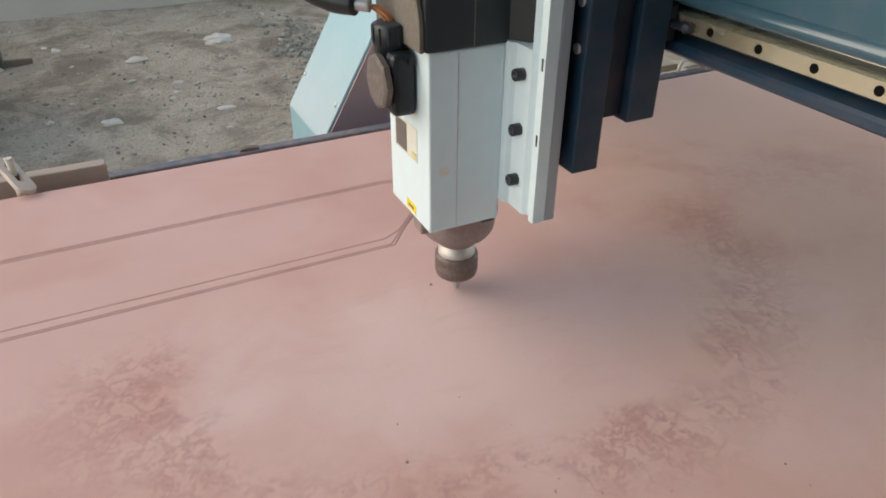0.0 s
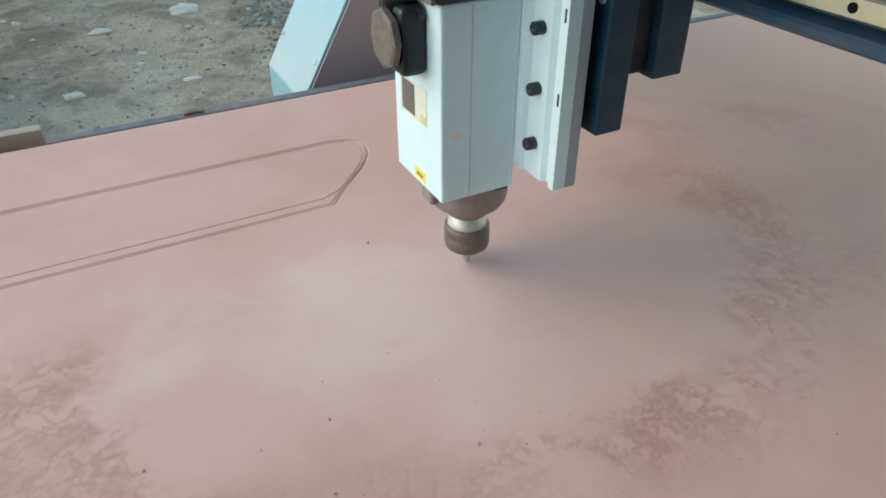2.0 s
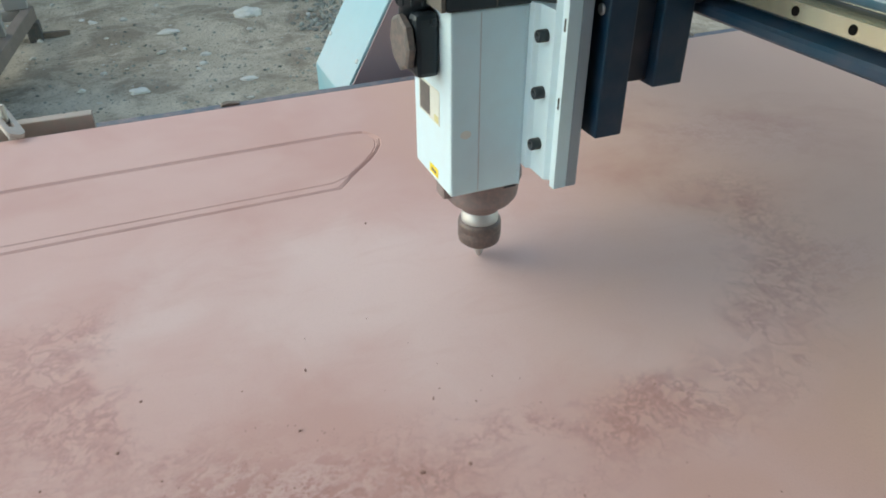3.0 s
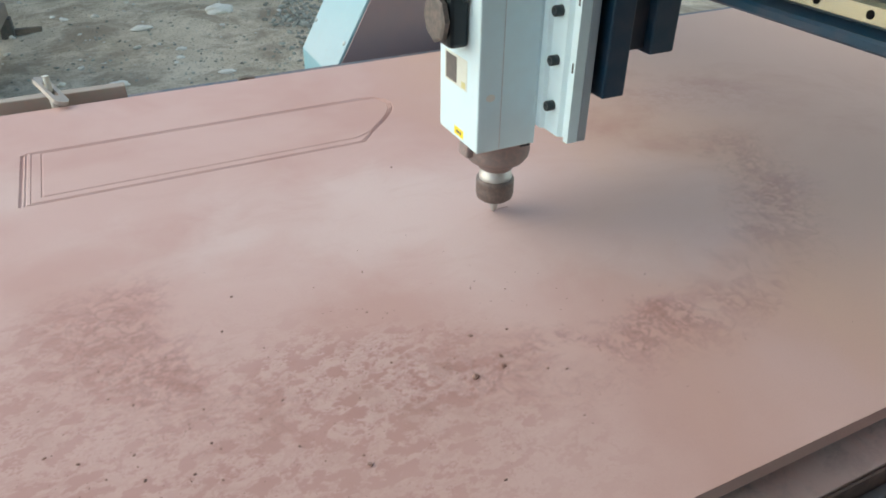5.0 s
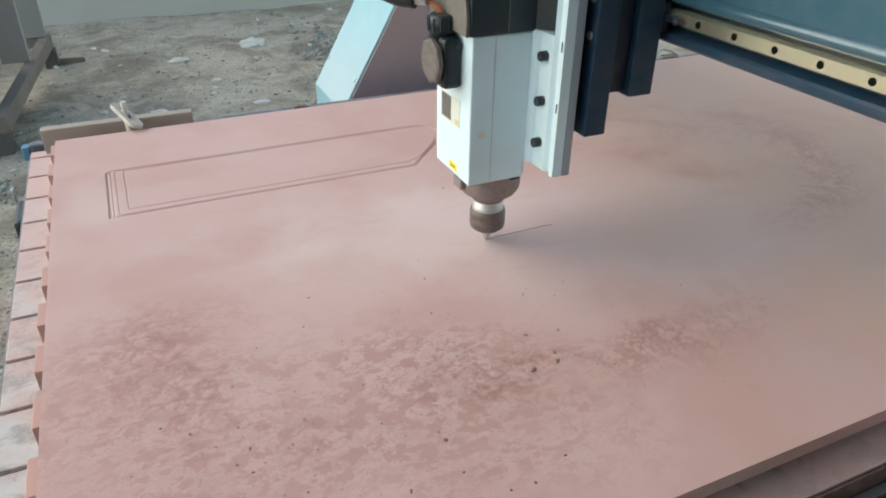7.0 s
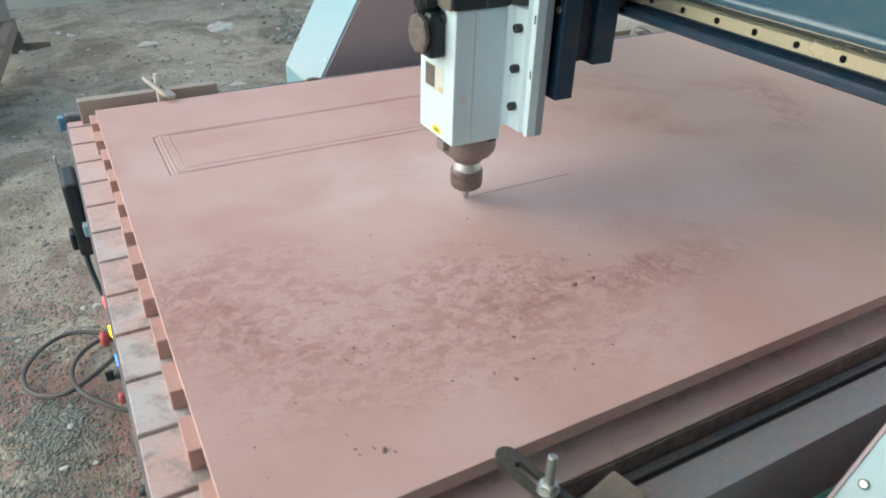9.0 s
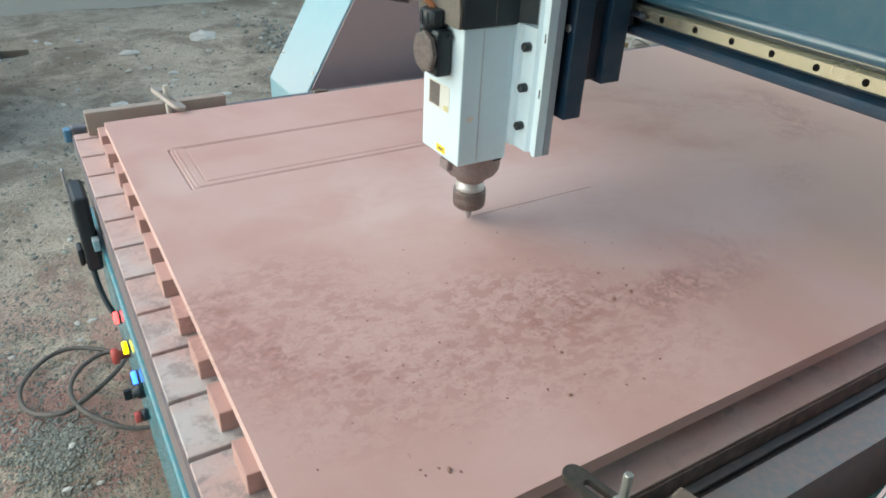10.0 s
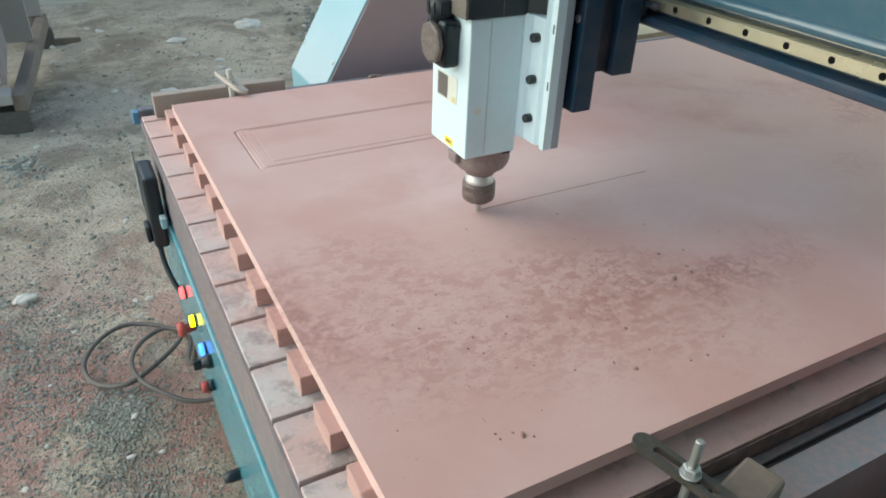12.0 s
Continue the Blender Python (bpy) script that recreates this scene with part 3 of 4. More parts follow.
def engraved_sheet():
    from mathutils.geometry import delaunay_2d_cdt
    pts, edges, depth = [], [], []

    def loop(line, z, closed=True):
        s = len(pts)
        pts.extend(Vector((p[0], p[1])) for p in line)
        depth.extend([z] * len(line))
        m = len(line)
        edges.extend((s + i, s + (i + 1) % m) for i in range(m if closed else m - 1))

    L, Wd = 2.44, 1.22
    loop([(0, 0), (L, 0), (L, -Wd), (0, -Wd)], 0)
    for path, half, deep in ((door_outline(0.0, 0.096, -0.396), 0.0021, 0.0016), (door_outline(0.0085, 0.119, -0.3745), 0.0018, 0.0014),
                             (door_outline(0.0042, 0.1035, -0.3915), 0.0012, 0.0014)):
        loop(offset_line(path, half, True), 0)
        loop(path, -deep)
        loop(offset_line(path, -half, True), 0)
    # the moulded step at the panel's foot
    for inset, deep in ((0.0, 0.0), (0.0028, 0.0032)):
        loop([(0.0864 + inset, -0.204 - inset), (0.0934 - inset, -0.204 - inset), (0.0934 - inset, -0.398 + inset), (0.0864 + inset, -0.398 + inset)], -deep)
    s0 = 0.0021
    slot = [(CUT_TO, CUT_Y + s0), (CUT_FROM, CUT_Y + s0), (CUT_FROM, CUT_Y - s0), (CUT_TO, CUT_Y - s0)]
    loop(slot, 0)
    co, _, faces, source, _, _ = delaunay_2d_cdt(pts, edges, [], 0, 1e-6)
    bm = bmesh.new()
    vs = []
    for p, src in zip(co, source):
        vs.append(bm.verts.new((p.x, p.y, TOP + min([depth[i] for i in src], default=0))))
    for f in faces:
        c = sum((co[i] for i in f), Vector((0, 0))) / len(f)
        if abs(c.y - CUT_Y) < s0 and CUT_TO < c.x < CUT_FROM:
            continue
        bm.faces.new([vs[i] for i in f])
    walls = [((0, 0), (L, 0)), ((L, 0), (L, -Wd)), ((L, -Wd), (0, -Wd)), ((0, -Wd), (0, 0))]
    for a, b in walls:
        q = [bm.verts.new((*a, TOP)), bm.verts.new((*b, TOP)), bm.verts.new((*b, UNDER)), bm.verts.new((*a, UNDER))]
        bm.faces.new(q)
    bm.faces.new([bm.verts.new((*p, UNDER)) for p in ((0, 0), (L, 0), (L, -Wd), (0, -Wd))])
    for a, b in zip(slot, slot[1:] + slot[:1]):
        bm.faces.new([bm.verts.new((*a, TOP)), bm.verts.new((*b, TOP)), bm.verts.new((*b, TOP - 0.008)), bm.verts.new((*a, TOP - 0.008))])
    bmesh.ops.remove_doubles(bm, verts=bm.verts, dist=1e-5)
    bmesh.ops.recalc_face_normals(bm, faces=bm.faces)
    sheet = thing("fibreboard_sheet", (1.22, -0.61, UNDER), "large pink dusty fibreboard sheet with an engraved door panel", "board")
    board = part("board", bm, SHEET, sheet)
    board.data.materials.append(LIT_EDGE)
    # only the left side face gets the colour painted as lit
    for f in board.data.polygons:
        if abs(f.normal.z) < 0.1 and f.center.x < 0.001:
            f.material_index = 1
    # the stock in the new groove, which the cutter takes down as it passes
    n = 24
    step = (CUT_FROM - CUT_TO) / n
    plugs = []
    for i in range(n):
        x1 = CUT_FROM - i * step
        plugs.append((x1, part("groove_stock", boxes(((x1 - step, CUT_Y - s0, TOP - 0.005), (x1, CUT_Y + s0, TOP))), SHEET, sheet)))
    return sheet, plugs


SHEET_THING, PLUGS = engraved_sheet()


# ---- the gantry ----
def router_gantry():
    g = thing("router_gantry", (0.95, -0.568, 0.40), "dark blue router gantry with a linear rail and light blue legs", "gantry")
    y0, y1 = -1.39, 0.255
    beam = part("beam", prism([(0.872, 1.125), (1.08, 1.125), (1.08, 1.46), (0.872, 1.46)], "y", y0, y1, 0.004), NAVY, g, "dark blue steel beam")
    part("lower_lip", prism([(0.8715, 1.1255), (0.8715, 1.146), (0.853, 1.142), (0.850, 1.139), (0.850, 1.132), (0.853, 1.129)], "y", y0 + 0.002, y1 - 0.002), NAVY, g)
    lip = [(0.853 - 0.009 * math.sin(a), 1.188 + 0.0085 * math.cos(a)) for a in np.linspace(0.12, math.pi, 15)]
    part("front_cover", prism([(0.871, 1.1795), (0.871, 1.455), (0.853, 1.455)] + lip, "y", y0 + 0.002, y1 - 0.002), NAVY_GLOSS, g,
         "dark blue glossy front cover with a rolled lower edge")
    rail = part("linear_rail", prism([(0.871, 1.152), (0.862, 1.152), (0.858, 1.156), (0.853, 1.153), (0.850, 1.155), (0.850, 1.170), (0.853, 1.172), (0.858, 1.168), (0.862, 1.172), (0.871, 1.172)],
                                      "y", y0 + 0.03, y1 - 0.03), RAIL, g, "steel linear rail with bolt holes, the sheet's warm reflection in its colour")
    for i in range(26):
        y = -1.356 + 0.06 * i
        if y < y1 - 0.05:
            # no bore is cut; a black disc paints its dark inside
            h = part("bolt_hole", turned([(0.0044, 0.001), (0.0044, -0.0008), (0.0034, -0.0010)], (0.8505, y, 1.1625), "x", 14), HOLE, rail, "black disc that stands for the shade in a bolt hole")
    # a leg on either side: knee below, leaning face above
    knee_x, knee_z, slope = 0.719, 0.692, 0.585
    for ya, yb, inner in ((0.255, 0.529, 0.253), (-1.664, -1.39, -1.388)):
        up = knee_x + slope * (1.16 - knee_z)
        leg = part("leg", prism([(knee_x, 0.42), (knee_x, knee_z), (up, 1.16), (up, 1.50), (1.30, 1.50), (1.34, 0.42)], "y", ya, yb, 0.004), CYAN, g, "light blue painted leg with a leaning front")
        d = -0.004 if ya > 0 else 0.004
        part("side_plate", prism([(knee_x + 0.008, 0.43), (knee_x + 0.008, knee_z), (up + 0.006, 1.155), (up + 0.006, 1.495), (1.29, 1.495), (1.33, 0.43)], "y", min(inner, inner + d), max(inner, inner + d)), DUSTY_REFLECT, leg,
             "dusty grey inner plate with the pink sheet's reflection in its colour")
        for z in (0.77, 1.02):
            x = knee_x + slope * (z - knee_z)
            for y in ((ya + 0.016, yb - 0.016)):
                bm = turned([(0.006, -0.001), (0.006, 0.002), (0.0035, 0.0035)], (0, 0, 0), "x", 14)
                bmesh.ops.rotate(bm, verts=bm.verts, cent=(0, 0, 0), matrix=Matrix.Rotation(math.pi + math.atan(slope), 3, "Y"))
                bmesh.ops.translate(bm, verts=bm.verts, vec=(x, y, z))
                part("screw", bm, GALV, leg)
    part("foot", boxes(((0.80, 0.24, 0.34), (1.25, 0.43, 0.42)), bevel=0.005), NAVY, g)
    part("foot", boxes(((0.80, -1.56, 0.34), (1.25, -1.40, 0.42)), bevel=0.005), NAVY, g)
    # pressed spring clip, cable and block seen past the carriage at the back of the beam
    part("cable_chain", boxes(((0.90, -1.30, 1.462), (1.0, 0.20, 1.50)), bevel=0.004), BLACK, g)
    return g


GANTRY = router_gantry()


def z_carriage():
    c = thing("z_carriage", (0.79, -0.528, 1.018), "dark blue steel carriage plates that hold the spindle", "carriage")
    front = part("front_plate", boxes(((0.734, -0.658, 1.018), (0.766, -0.398, 1.55)), bevel=0.002), NAVY, c, "dark blue front plate")
    part("spacer_plate", boxes(((0.7665, -0.645, 1.069), (0.797, -0.411, 1.55)), bevel=0.002), NAVY_DARK, c)
    part("rear_plate", boxes(((0.7975, -0.657, 1.064), (0.834, -0.399, 1.55)), bevel=0.002), NAVY, c, "dark blue rear plate")
    for z in (1.148, 1.193, 1.30):
        for y in (-0.6445, -0.4115):
            part("plate_screw", turned([(0.0055, 0.001), (0.0055, -0.0015), (0.0035, -0.002)], (0.734, y, z), "x", 14), ALU, front)
    for y in (-0.63, -0.47):
        part("rail_block", boxes(((0.8345, y - 0.022, 1.143), (0.849, y + 0.052, 1.181)), bevel=0.003), NAVY_DARK, c, "dark steel rail block")
    # nuts and a lubrication nipple behind the rear plate
    part("nipple", turned([(0.004, 0), (0.004, -0.018), (0.006, -0.02), (0.003, -0.026)], (0.842, -0.652, 1.162), "y", 10), NAVY_DARK, c, "small dark grease nipple")
    return c


CARRIAGE = z_carriage()


def spindle_motor():
    s = thing("spindle_motor", (0.664, -0.528, TOP), "white square router spindle with black cap and dusty collet nut", "spindle")
    x0, x1, y0, y1, z0, z1 = 0.603, 0.6895, -0.583, -0.473, 0.938, 1.1430
    body = part("body", boxes(((x0, y0, z0), (x1, y1, z1)), bevel=0.0022), WHITE, s, "white enamelled housing")
    part("seam", boxes(((0.6355, y0 - 0.0004, z0 + 0.003), (0.6365, y0 + 0.001, z1 - 0.003))), ALU, body)
    part("seam", boxes(((0.6862, y0 - 0.0012, z0 + 0.001), (0.6885, y0 + 0.001, z1 - 0.001))), WHITE, body)
    # mounting ears, one at each side, screwed to the mounting plate
    for sgn, yc in ((-1, y0), (1, y1)):
        ear = part("mounting_ear", prism([(0.6890, yc - sgn * 0.02), (0.6890, yc + sgn * 0.012), (0.6935, yc + sgn * 0.016), (0.6935, yc + sgn * 0.045), (0.699, yc + sgn * 0.049), (0.699, yc + sgn * 0.056), (0.693, yc + sgn * 0.060), (0.693, yc + sgn * 0.069), (0.7075, yc + sgn * 0.069), (0.7075, yc - sgn * 0.02)],
                                         "z", 0.965, 1.1465), WHITE, s, "white channelled mounting ear")
        part("mounting_lip", prism([(0.6935, yc + sgn * 0.045), (0.699, yc + sgn * 0.049), (0.699, yc + sgn * 0.056), (0.693, yc + sgn * 0.060), (0.693, yc + sgn * 0.069), (0.7075, yc + sgn * 0.069), (0.7075, yc + sgn * 0.045)],
                                   "z", 1.1466, 1.46), WHITE, s)
        for z in (1.002, 1.060, 1.119):
            sc = part("cap_screw", turned([(0.0065, 0.001), (0.0065, -0.0095), (0.0058, -0.0105), (0.0036, -0.0105), (0.0034, -0.005)], (0.6935, yc + sgn * 0.030, z), "x", 18), BLACK, ear, "black socket cap screw")
        # flat black marks paint the dark inside the ear's slots
        for z in (1.060, 1.138):
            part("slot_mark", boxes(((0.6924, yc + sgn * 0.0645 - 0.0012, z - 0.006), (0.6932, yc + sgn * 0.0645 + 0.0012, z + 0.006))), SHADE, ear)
    part("mounting_plate", boxes(((0.7077, -0.6525, 0.9645), (0.7205, -0.4035, 1.47)), bevel=0.002), PLATE, s, "pale bluish aluminium mounting plate")
    part("spacer", boxes(((0.7207, -0.60, 1.00), (0.7338, -0.456, 1.45)), bevel=0.002), BLACK, s)
    # cap with the fan
    cap = part("fan_cap", prism([(0.598, 1.1435), (0.598, 1.20), (0.606, 1.235), (0.622, 1.262), (0.703, 1.262), (0.7072, 1.235), (0.7072, 1.1435)], "y", y0 - 0.004, y1 + 0.004, 0.003), BLACK, s, "black plastic fan cap")
    for sgn, yc in ((-1, y0), (1, y1)):
        part("rear_flare", prism([(0.6905, yc + sgn * 0.004), (0.7072, yc + sgn * 0.025), (0.7072, yc + sgn * 0.0035), (0.6905, yc + sgn * 0.0035)], "z", 1.1470, 1.24), BLACK, cap)
    top = [(-0.528 - 0.057 * math.cos(a), 1.166 + 0.056 * math.sin(a)) for a in np.linspace(0, math.pi, 22)]
    part("front_plate", prism([(y0 - 0.002, 1.1440)] + top + [(y1 + 0.002, 1.1440)], "x", 0.5925, 0.5975, 0.001), GREYCAP, cap, "dusty olive round-topped front plate")
    part("seam", boxes(((0.6505, y0 - 0.0046, 1.145), (0.6515, y0 - 0.003, 1.23))), GREYCAP, cap)
    # connector on the front face
    con = part("connector", boxes(((0.576, -0.556, 1.070), (0.6028, -0.500, 1.137)), bevel=0.006), BLACK, s, "black cable connector")
    part("gland_nut", turned([(0.026, 0.0), (0.0295, -0.002), (0.0295, -0.008), (0.026, -0.010)], (0.5757, -0.531, 1.104), "x", 8), GLAND, con, "dusty octagonal gland cap")
    part("collar", turned([(0.017, 0), (0.017, 0.012), (0.020, 0.014), (0.020, 0.034), (0.016, 0.036)], (0.588, -0.526, 1.1265), "z", 16), BLACK, con)
    for i in range(12):
        a = i * math.pi / 6
        part("rib", boxes(((0.588 + 0.0196 * math.cos(a) - 0.0014, -0.526 + 0.0196 * math.sin(a) - 0.0014, 1.142), (0.588 + 0.0196 * math.cos(a) + 0.0014, -0.526 + 0.0196 * math.sin(a) + 0.0014, 1.159)), bevel=0.0005), BLACK, con)
    part("corner_screw", turned([(0.004, 0.0), (0.004, -0.003), (0.002, -0.004)], (0.596, -0.5562, 1.128), "y", 10), BLACK, con)
    for dx, dy in ((0, 0), (0.004, 0.003), (-0.003, 0.004)):
        part("wire", tube(spline([(0.588 + dx, -0.526 + dy, 1.158), (0.584 + dx, -0.524 + dy, 1.167), (0.576 + dx, -0.515 + dy, 1.174), (0.562, -0.504, 1.177)], 5), 0.0017, 8), COPPER, con, "bare orange wires")
    part("sleeve", tube(spline([(0.572, -0.511, 1.176), (0.563, -0.505, 1.177), (0.553, -0.497, 1.178)], 4), 0.007, 10), ALU, con)
    part("conduit", tube(spline([(0.560, -0.502, 1.177), (0.538, -0.482, 1.180), (0.510, -0.455, 1.199), (0.495, -0.43, 1.25), (0.52, -0.40, 1.35), (0.60, -0.38, 1.47)], 6), 0.012, 12), BLACK, con, "black corrugated conduit")
    # plate and sticker on the front face
    fx = x0 - 0.0006
    plate = part("name_plate", boxes(((fx, -0.552, 1.012), (x0, -0.490, 1.052))), LABEL, body, "pale name plate")
    part("print_block", boxes(((fx - 0.0005, -0.524, 1.015), (fx, -0.494, 1.049))), INK, plate)
    part("warning_mark", boxes(((fx - 0.0005, -0.549, 1.014), (fx, -0.538, 1.022))), worn("faded_mark", (0.60, 0.56, 0.26), (0.52, 0.50, 0.30), 0.5), plate)
    st = part("sticker", boxes(((fx, -0.545, 0.944), (x0, -0.520, 0.955))), YELLOW, body, "small yellow sticker")
    part("bar", boxes(((fx - 0.0004, -0.540, 0.948), (fx, -0.526, 0.951))), INK, st)
    smear = turned([(0.0065, -0.0003), (0.0065, 0.0002)], (0, 0, 0), "y", 16)
    bmesh.ops.scale(smear, vec=(1.0, 1.0, 0.75), verts=smear.verts)
    bmesh.ops.translate(smear, verts=smear.verts, vec=(0.6205, y0, 1.012))
    part("smear", smear, worn("faint_smear", (0.68, 0.665, 0.62), (0.72, 0.71, 0.68), 0.5, 0, 0.1, 200), body, "faint brown smear")
    # nose, shaft, nut and cutter
    part("flange", turned([(0.050, 0.9375), (0.050, 0.932), (0.0455, 0.930), (0.0465, 0.914), (0.0450, 0.906), (0.040, 0.8985), (0.031, 0.8925), (0.0265, 0.889), (0.0245, 0.884)], (0.6655, -0.528, 0), "z", 40), NOSE, s, "dust-caked brown nose flange")
    part("nose_lug", boxes(((0.611, -0.541, 0.910), (0.624, -0.515, 0.929)), bevel=0.004), NOSE, s)
    part("flange_tab", boxes(((0.672, -0.578, 0.9325), (0.688, -0.50, 0.9372)), bevel=0.001), BLACK, s)
    part("shaft", turned([(0.0215, 0.890), (0.0215, 0.876), (0.0235, 0.874), (0.0235, 0.862), (0.02, 0.860)], (0.6655, -0.528, 0), "z", 32), STEEL, s, "bright steel shaft")
    part("collet_nut", turned([(0.022, 0.8675), (0.027, 0.866), (0.0275, 0.862), (0.0275, 0.855), (0.0272, 0.8545), (0.0275, 0.854), (0.0275, 0.844), (0.0262, 0.837), (0.021, 0.8325), (0.010, 0.8315)], (0.6655, -0.528, 0), "z", 40), NUT, s, "dark dusty collet nut")
    part("cutter", turned([(0.0062, 0.8315), (0.0062, 0.820), (0.0045, 0.814), (0.001, 0.8078)], (0.6655, -0.528, 0), "z", 16), STEEL, s, "bright steel cutter")
    return s


SPINDLE = spindle_motor()


# ---- clamps and batten ----
def slotted_bar(length, width, thick, slot_len, slot_w):
    """A round-ended clamp bar with a slot through it, along x from the origin."""
    from mathutils.geometry import delaunay_2d_cdt

    def ring(cx0, cx1, r, n=10):
        a = [(cx1 + r * math.cos(t), r * math.sin(t)) for t in np.linspace(-math.pi / 2, math.pi / 2, n)]
        b = [(cx0 + r * math.cos(t), r * math.sin(t)) for t in np.linspace(math.pi / 2, 3 * math.pi / 2, n)]
        return a + b

    outer = ring(width / 2, length - width / 2, width / 2)
    mid = length * 0.52
    inner = ring(mid - slot_len / 2, mid + slot_len / 2, slot_w / 2)
    bm = bmesh.new()
    for top in (0, 1):
        z = thick * top
        pts = [Vector(p) for p in outer + inner]
        n, m = len(outer), len(inner)
        es = [(i, (i + 1) % n) for i in range(n)] + [(n + i, n + (i + 1) % m) for i in range(m)]
        co, _, fs, _, _, _ = delaunay_2d_cdt(pts, es, [], 1, 1e-6)
        vs = [bm.verts.new((p.x, p.y, z)) for p in co]
        for f in fs:
            c = sum((co[i] for i in f), Vector((0, 0))) / len(f)
            dx = max(abs(c.x - mid) - slot_len / 2, 0)
            if math.hypot(dx, c.y) < slot_w / 2 * 0.97:
                continue
            bm.faces.new([vs[i] for i in f])
    for line in (outer, inner):
        for a, b in zip(line, line[1:] + line[:1]):
            bm.faces.new([bm.verts.new((*a, 0)), bm.verts.new((*b, 0)), bm.verts.new((*b, thick)), bm.verts.new((*a, thick))])
    bmesh.ops.remove_doubles(bm, verts=bm.verts, dist=1e-5)
    bmesh.ops.recalc_face_normals(bm, faces=bm.faces)
    return bm


def thread(r, z0, z1, x, y, pitch=0.0016):
    prof = []
    z = z0
    while z < z1 - pitch:
        prof += [(r, z), (r * 0.86, z + pitch / 2)]
        z += pitch
    prof += [(r, z), (r * 0.8, z1)]
    return turned(prof, (x, y, 0), "z", 14)


def near_clamp():
    c = thing("hold_down_clamp", (0.288, -1.275, TOP), "slotted dark steel clamp bar with bolt and wooden heel block", "clamp")
    bm = slotted_bar(0.121, 0.024, 0.008, 0.066, 0.010)
    bmesh.ops.rotate(bm, verts=bm.verts, cent=(0, 0, 0), matrix=Matrix.Rotation(radians(-77), 3, "Z"))
    bmesh.ops.translate(bm, verts=bm.verts, vec=(0.2706, -1.2176, TOP + 0.0005))
    part("clamp_bar", bm, CLAMP, c, "dark steel slotted bar")
    bolt = part("bolt", thread(0.0047, 0.74, 0.866, 0.2855, -1.285), GALV, c, "zinc-plated threaded bolt")
    part("washer", turned([(0.0112, 0.8187), (0.0112, 0.8208)], (0.2855, -1.285, 0), "z", 20), GALV, bolt)
    part("nut", turned([(0.0085, 0.8209), (0.0092, 0.8218), (0.0092, 0.8285), (0.0080, 0.8293)], (0.2855, -1.285, 0), "z", 6), GALV, bolt, "hexagonal nut")
    heel = boxes(((-0.036, -0.022, 0.7372), (0.036, 0.022, 0.8095)), bevel=0.004)
    bmesh.ops.rotate(heel, verts=heel.verts, cent=(0, 0, 0), matrix=Matrix.Rotation(radians(14), 3, "Z"))
    bmesh.ops.translate(heel, verts=heel.verts, vec=(0.338, -1.318, 0))
    part("heel_block", heel, OLD_BLOCK, c, "worn wooden heel block")
    return c


near_clamp()


def far_clamp():
    c = thing("hold_down_clamp", (0.135, 0.03, PLANK), "dusty slotted clamp bar with upright bolt over the batten", "clamp")
    bm = slotted_bar(0.105, 0.030, 0.008, 0.045, 0.011)
    bmesh.ops.rotate(bm, verts=bm.verts, cent=(0, 0, 0), matrix=Matrix.Rotation(radians(112), 3, "Z") @ Matrix.Rotation(radians(-14), 3, "Y") @ Matrix.Rotation(radians(18), 3, "X"))
    bmesh.ops.translate(bm, verts=bm.verts, vec=(0.160, -0.012, TOP + 0.006))
    part("clamp_bar", bm, worn("chalky_steel", (0.42, 0.37, 0.33), (0.52, 0.46, 0.42), 0.7, 0.1, 0.2, 60), c, "pale dusty steel slotted bar")
    bolt = part("bolt", thread(0.0062, 0.765, 0.862, 0.141, 0.040), PALE, c, "dusty threaded bolt")
    part("nut", turned([(0.0095, 0.8226), (0.0105, 0.8236), (0.0105, 0.830), (0.0095, 0.831)], (0.141, 0.040, 0), "z", 6), GREYCAP, bolt)
    return c


far_clamp()
solid("wooden_batten", boxes(((-0.030, 0.066, 0.7605), (0.277, 0.092, 0.812)), bevel=0.002), WOOD, "grey-brown wooden batten standing on the bed edge", "batten")
solid("wood_chip", prism([(0.512, 0.7725), (0.552, 0.7725), (0.550, 0.776), (0.53, 0.779), (0.516, 0.777)], "y", 0.104, 0.118, 0.001), OLD_BLOCK, "small brown offcut lying on the far rail", "offcut")

solid("pale_board", boxes(((1.36, 0.128, 0.7725), (1.63, 0.24, 0.790)), bevel=0.002), worn("pale_ply", (0.52, 0.44, 0.27), (0.44, 0.37, 0.24), 0.7, 0, 0.1), "pale plywood offcut lying along the far rail", "offcut")


def hose_clip():
    c = thing("hose_clip", (1.66, 0.11, 0.772), "small bright spring clip lying on the far rail", "clip")
    part("spring", tube([(1.63 + 0.008 * math.cos(0) + 0.0012 * i, 0.108 + 0.006 * math.cos(i * 0.9), 0.780 + 0.006 * math.sin(i * 0.9)) for i in range(50)], 0.0012, 6), CLAMP, c)
    part("strap", tube(spline([(1.61, 0.105, 0.776), (1.64, 0.118, 0.80), (1.68, 0.11, 0.79), (1.70, 0.10, 0.776)], 6), 0.004, 8), PALE, c)
    return c


hose_clip()


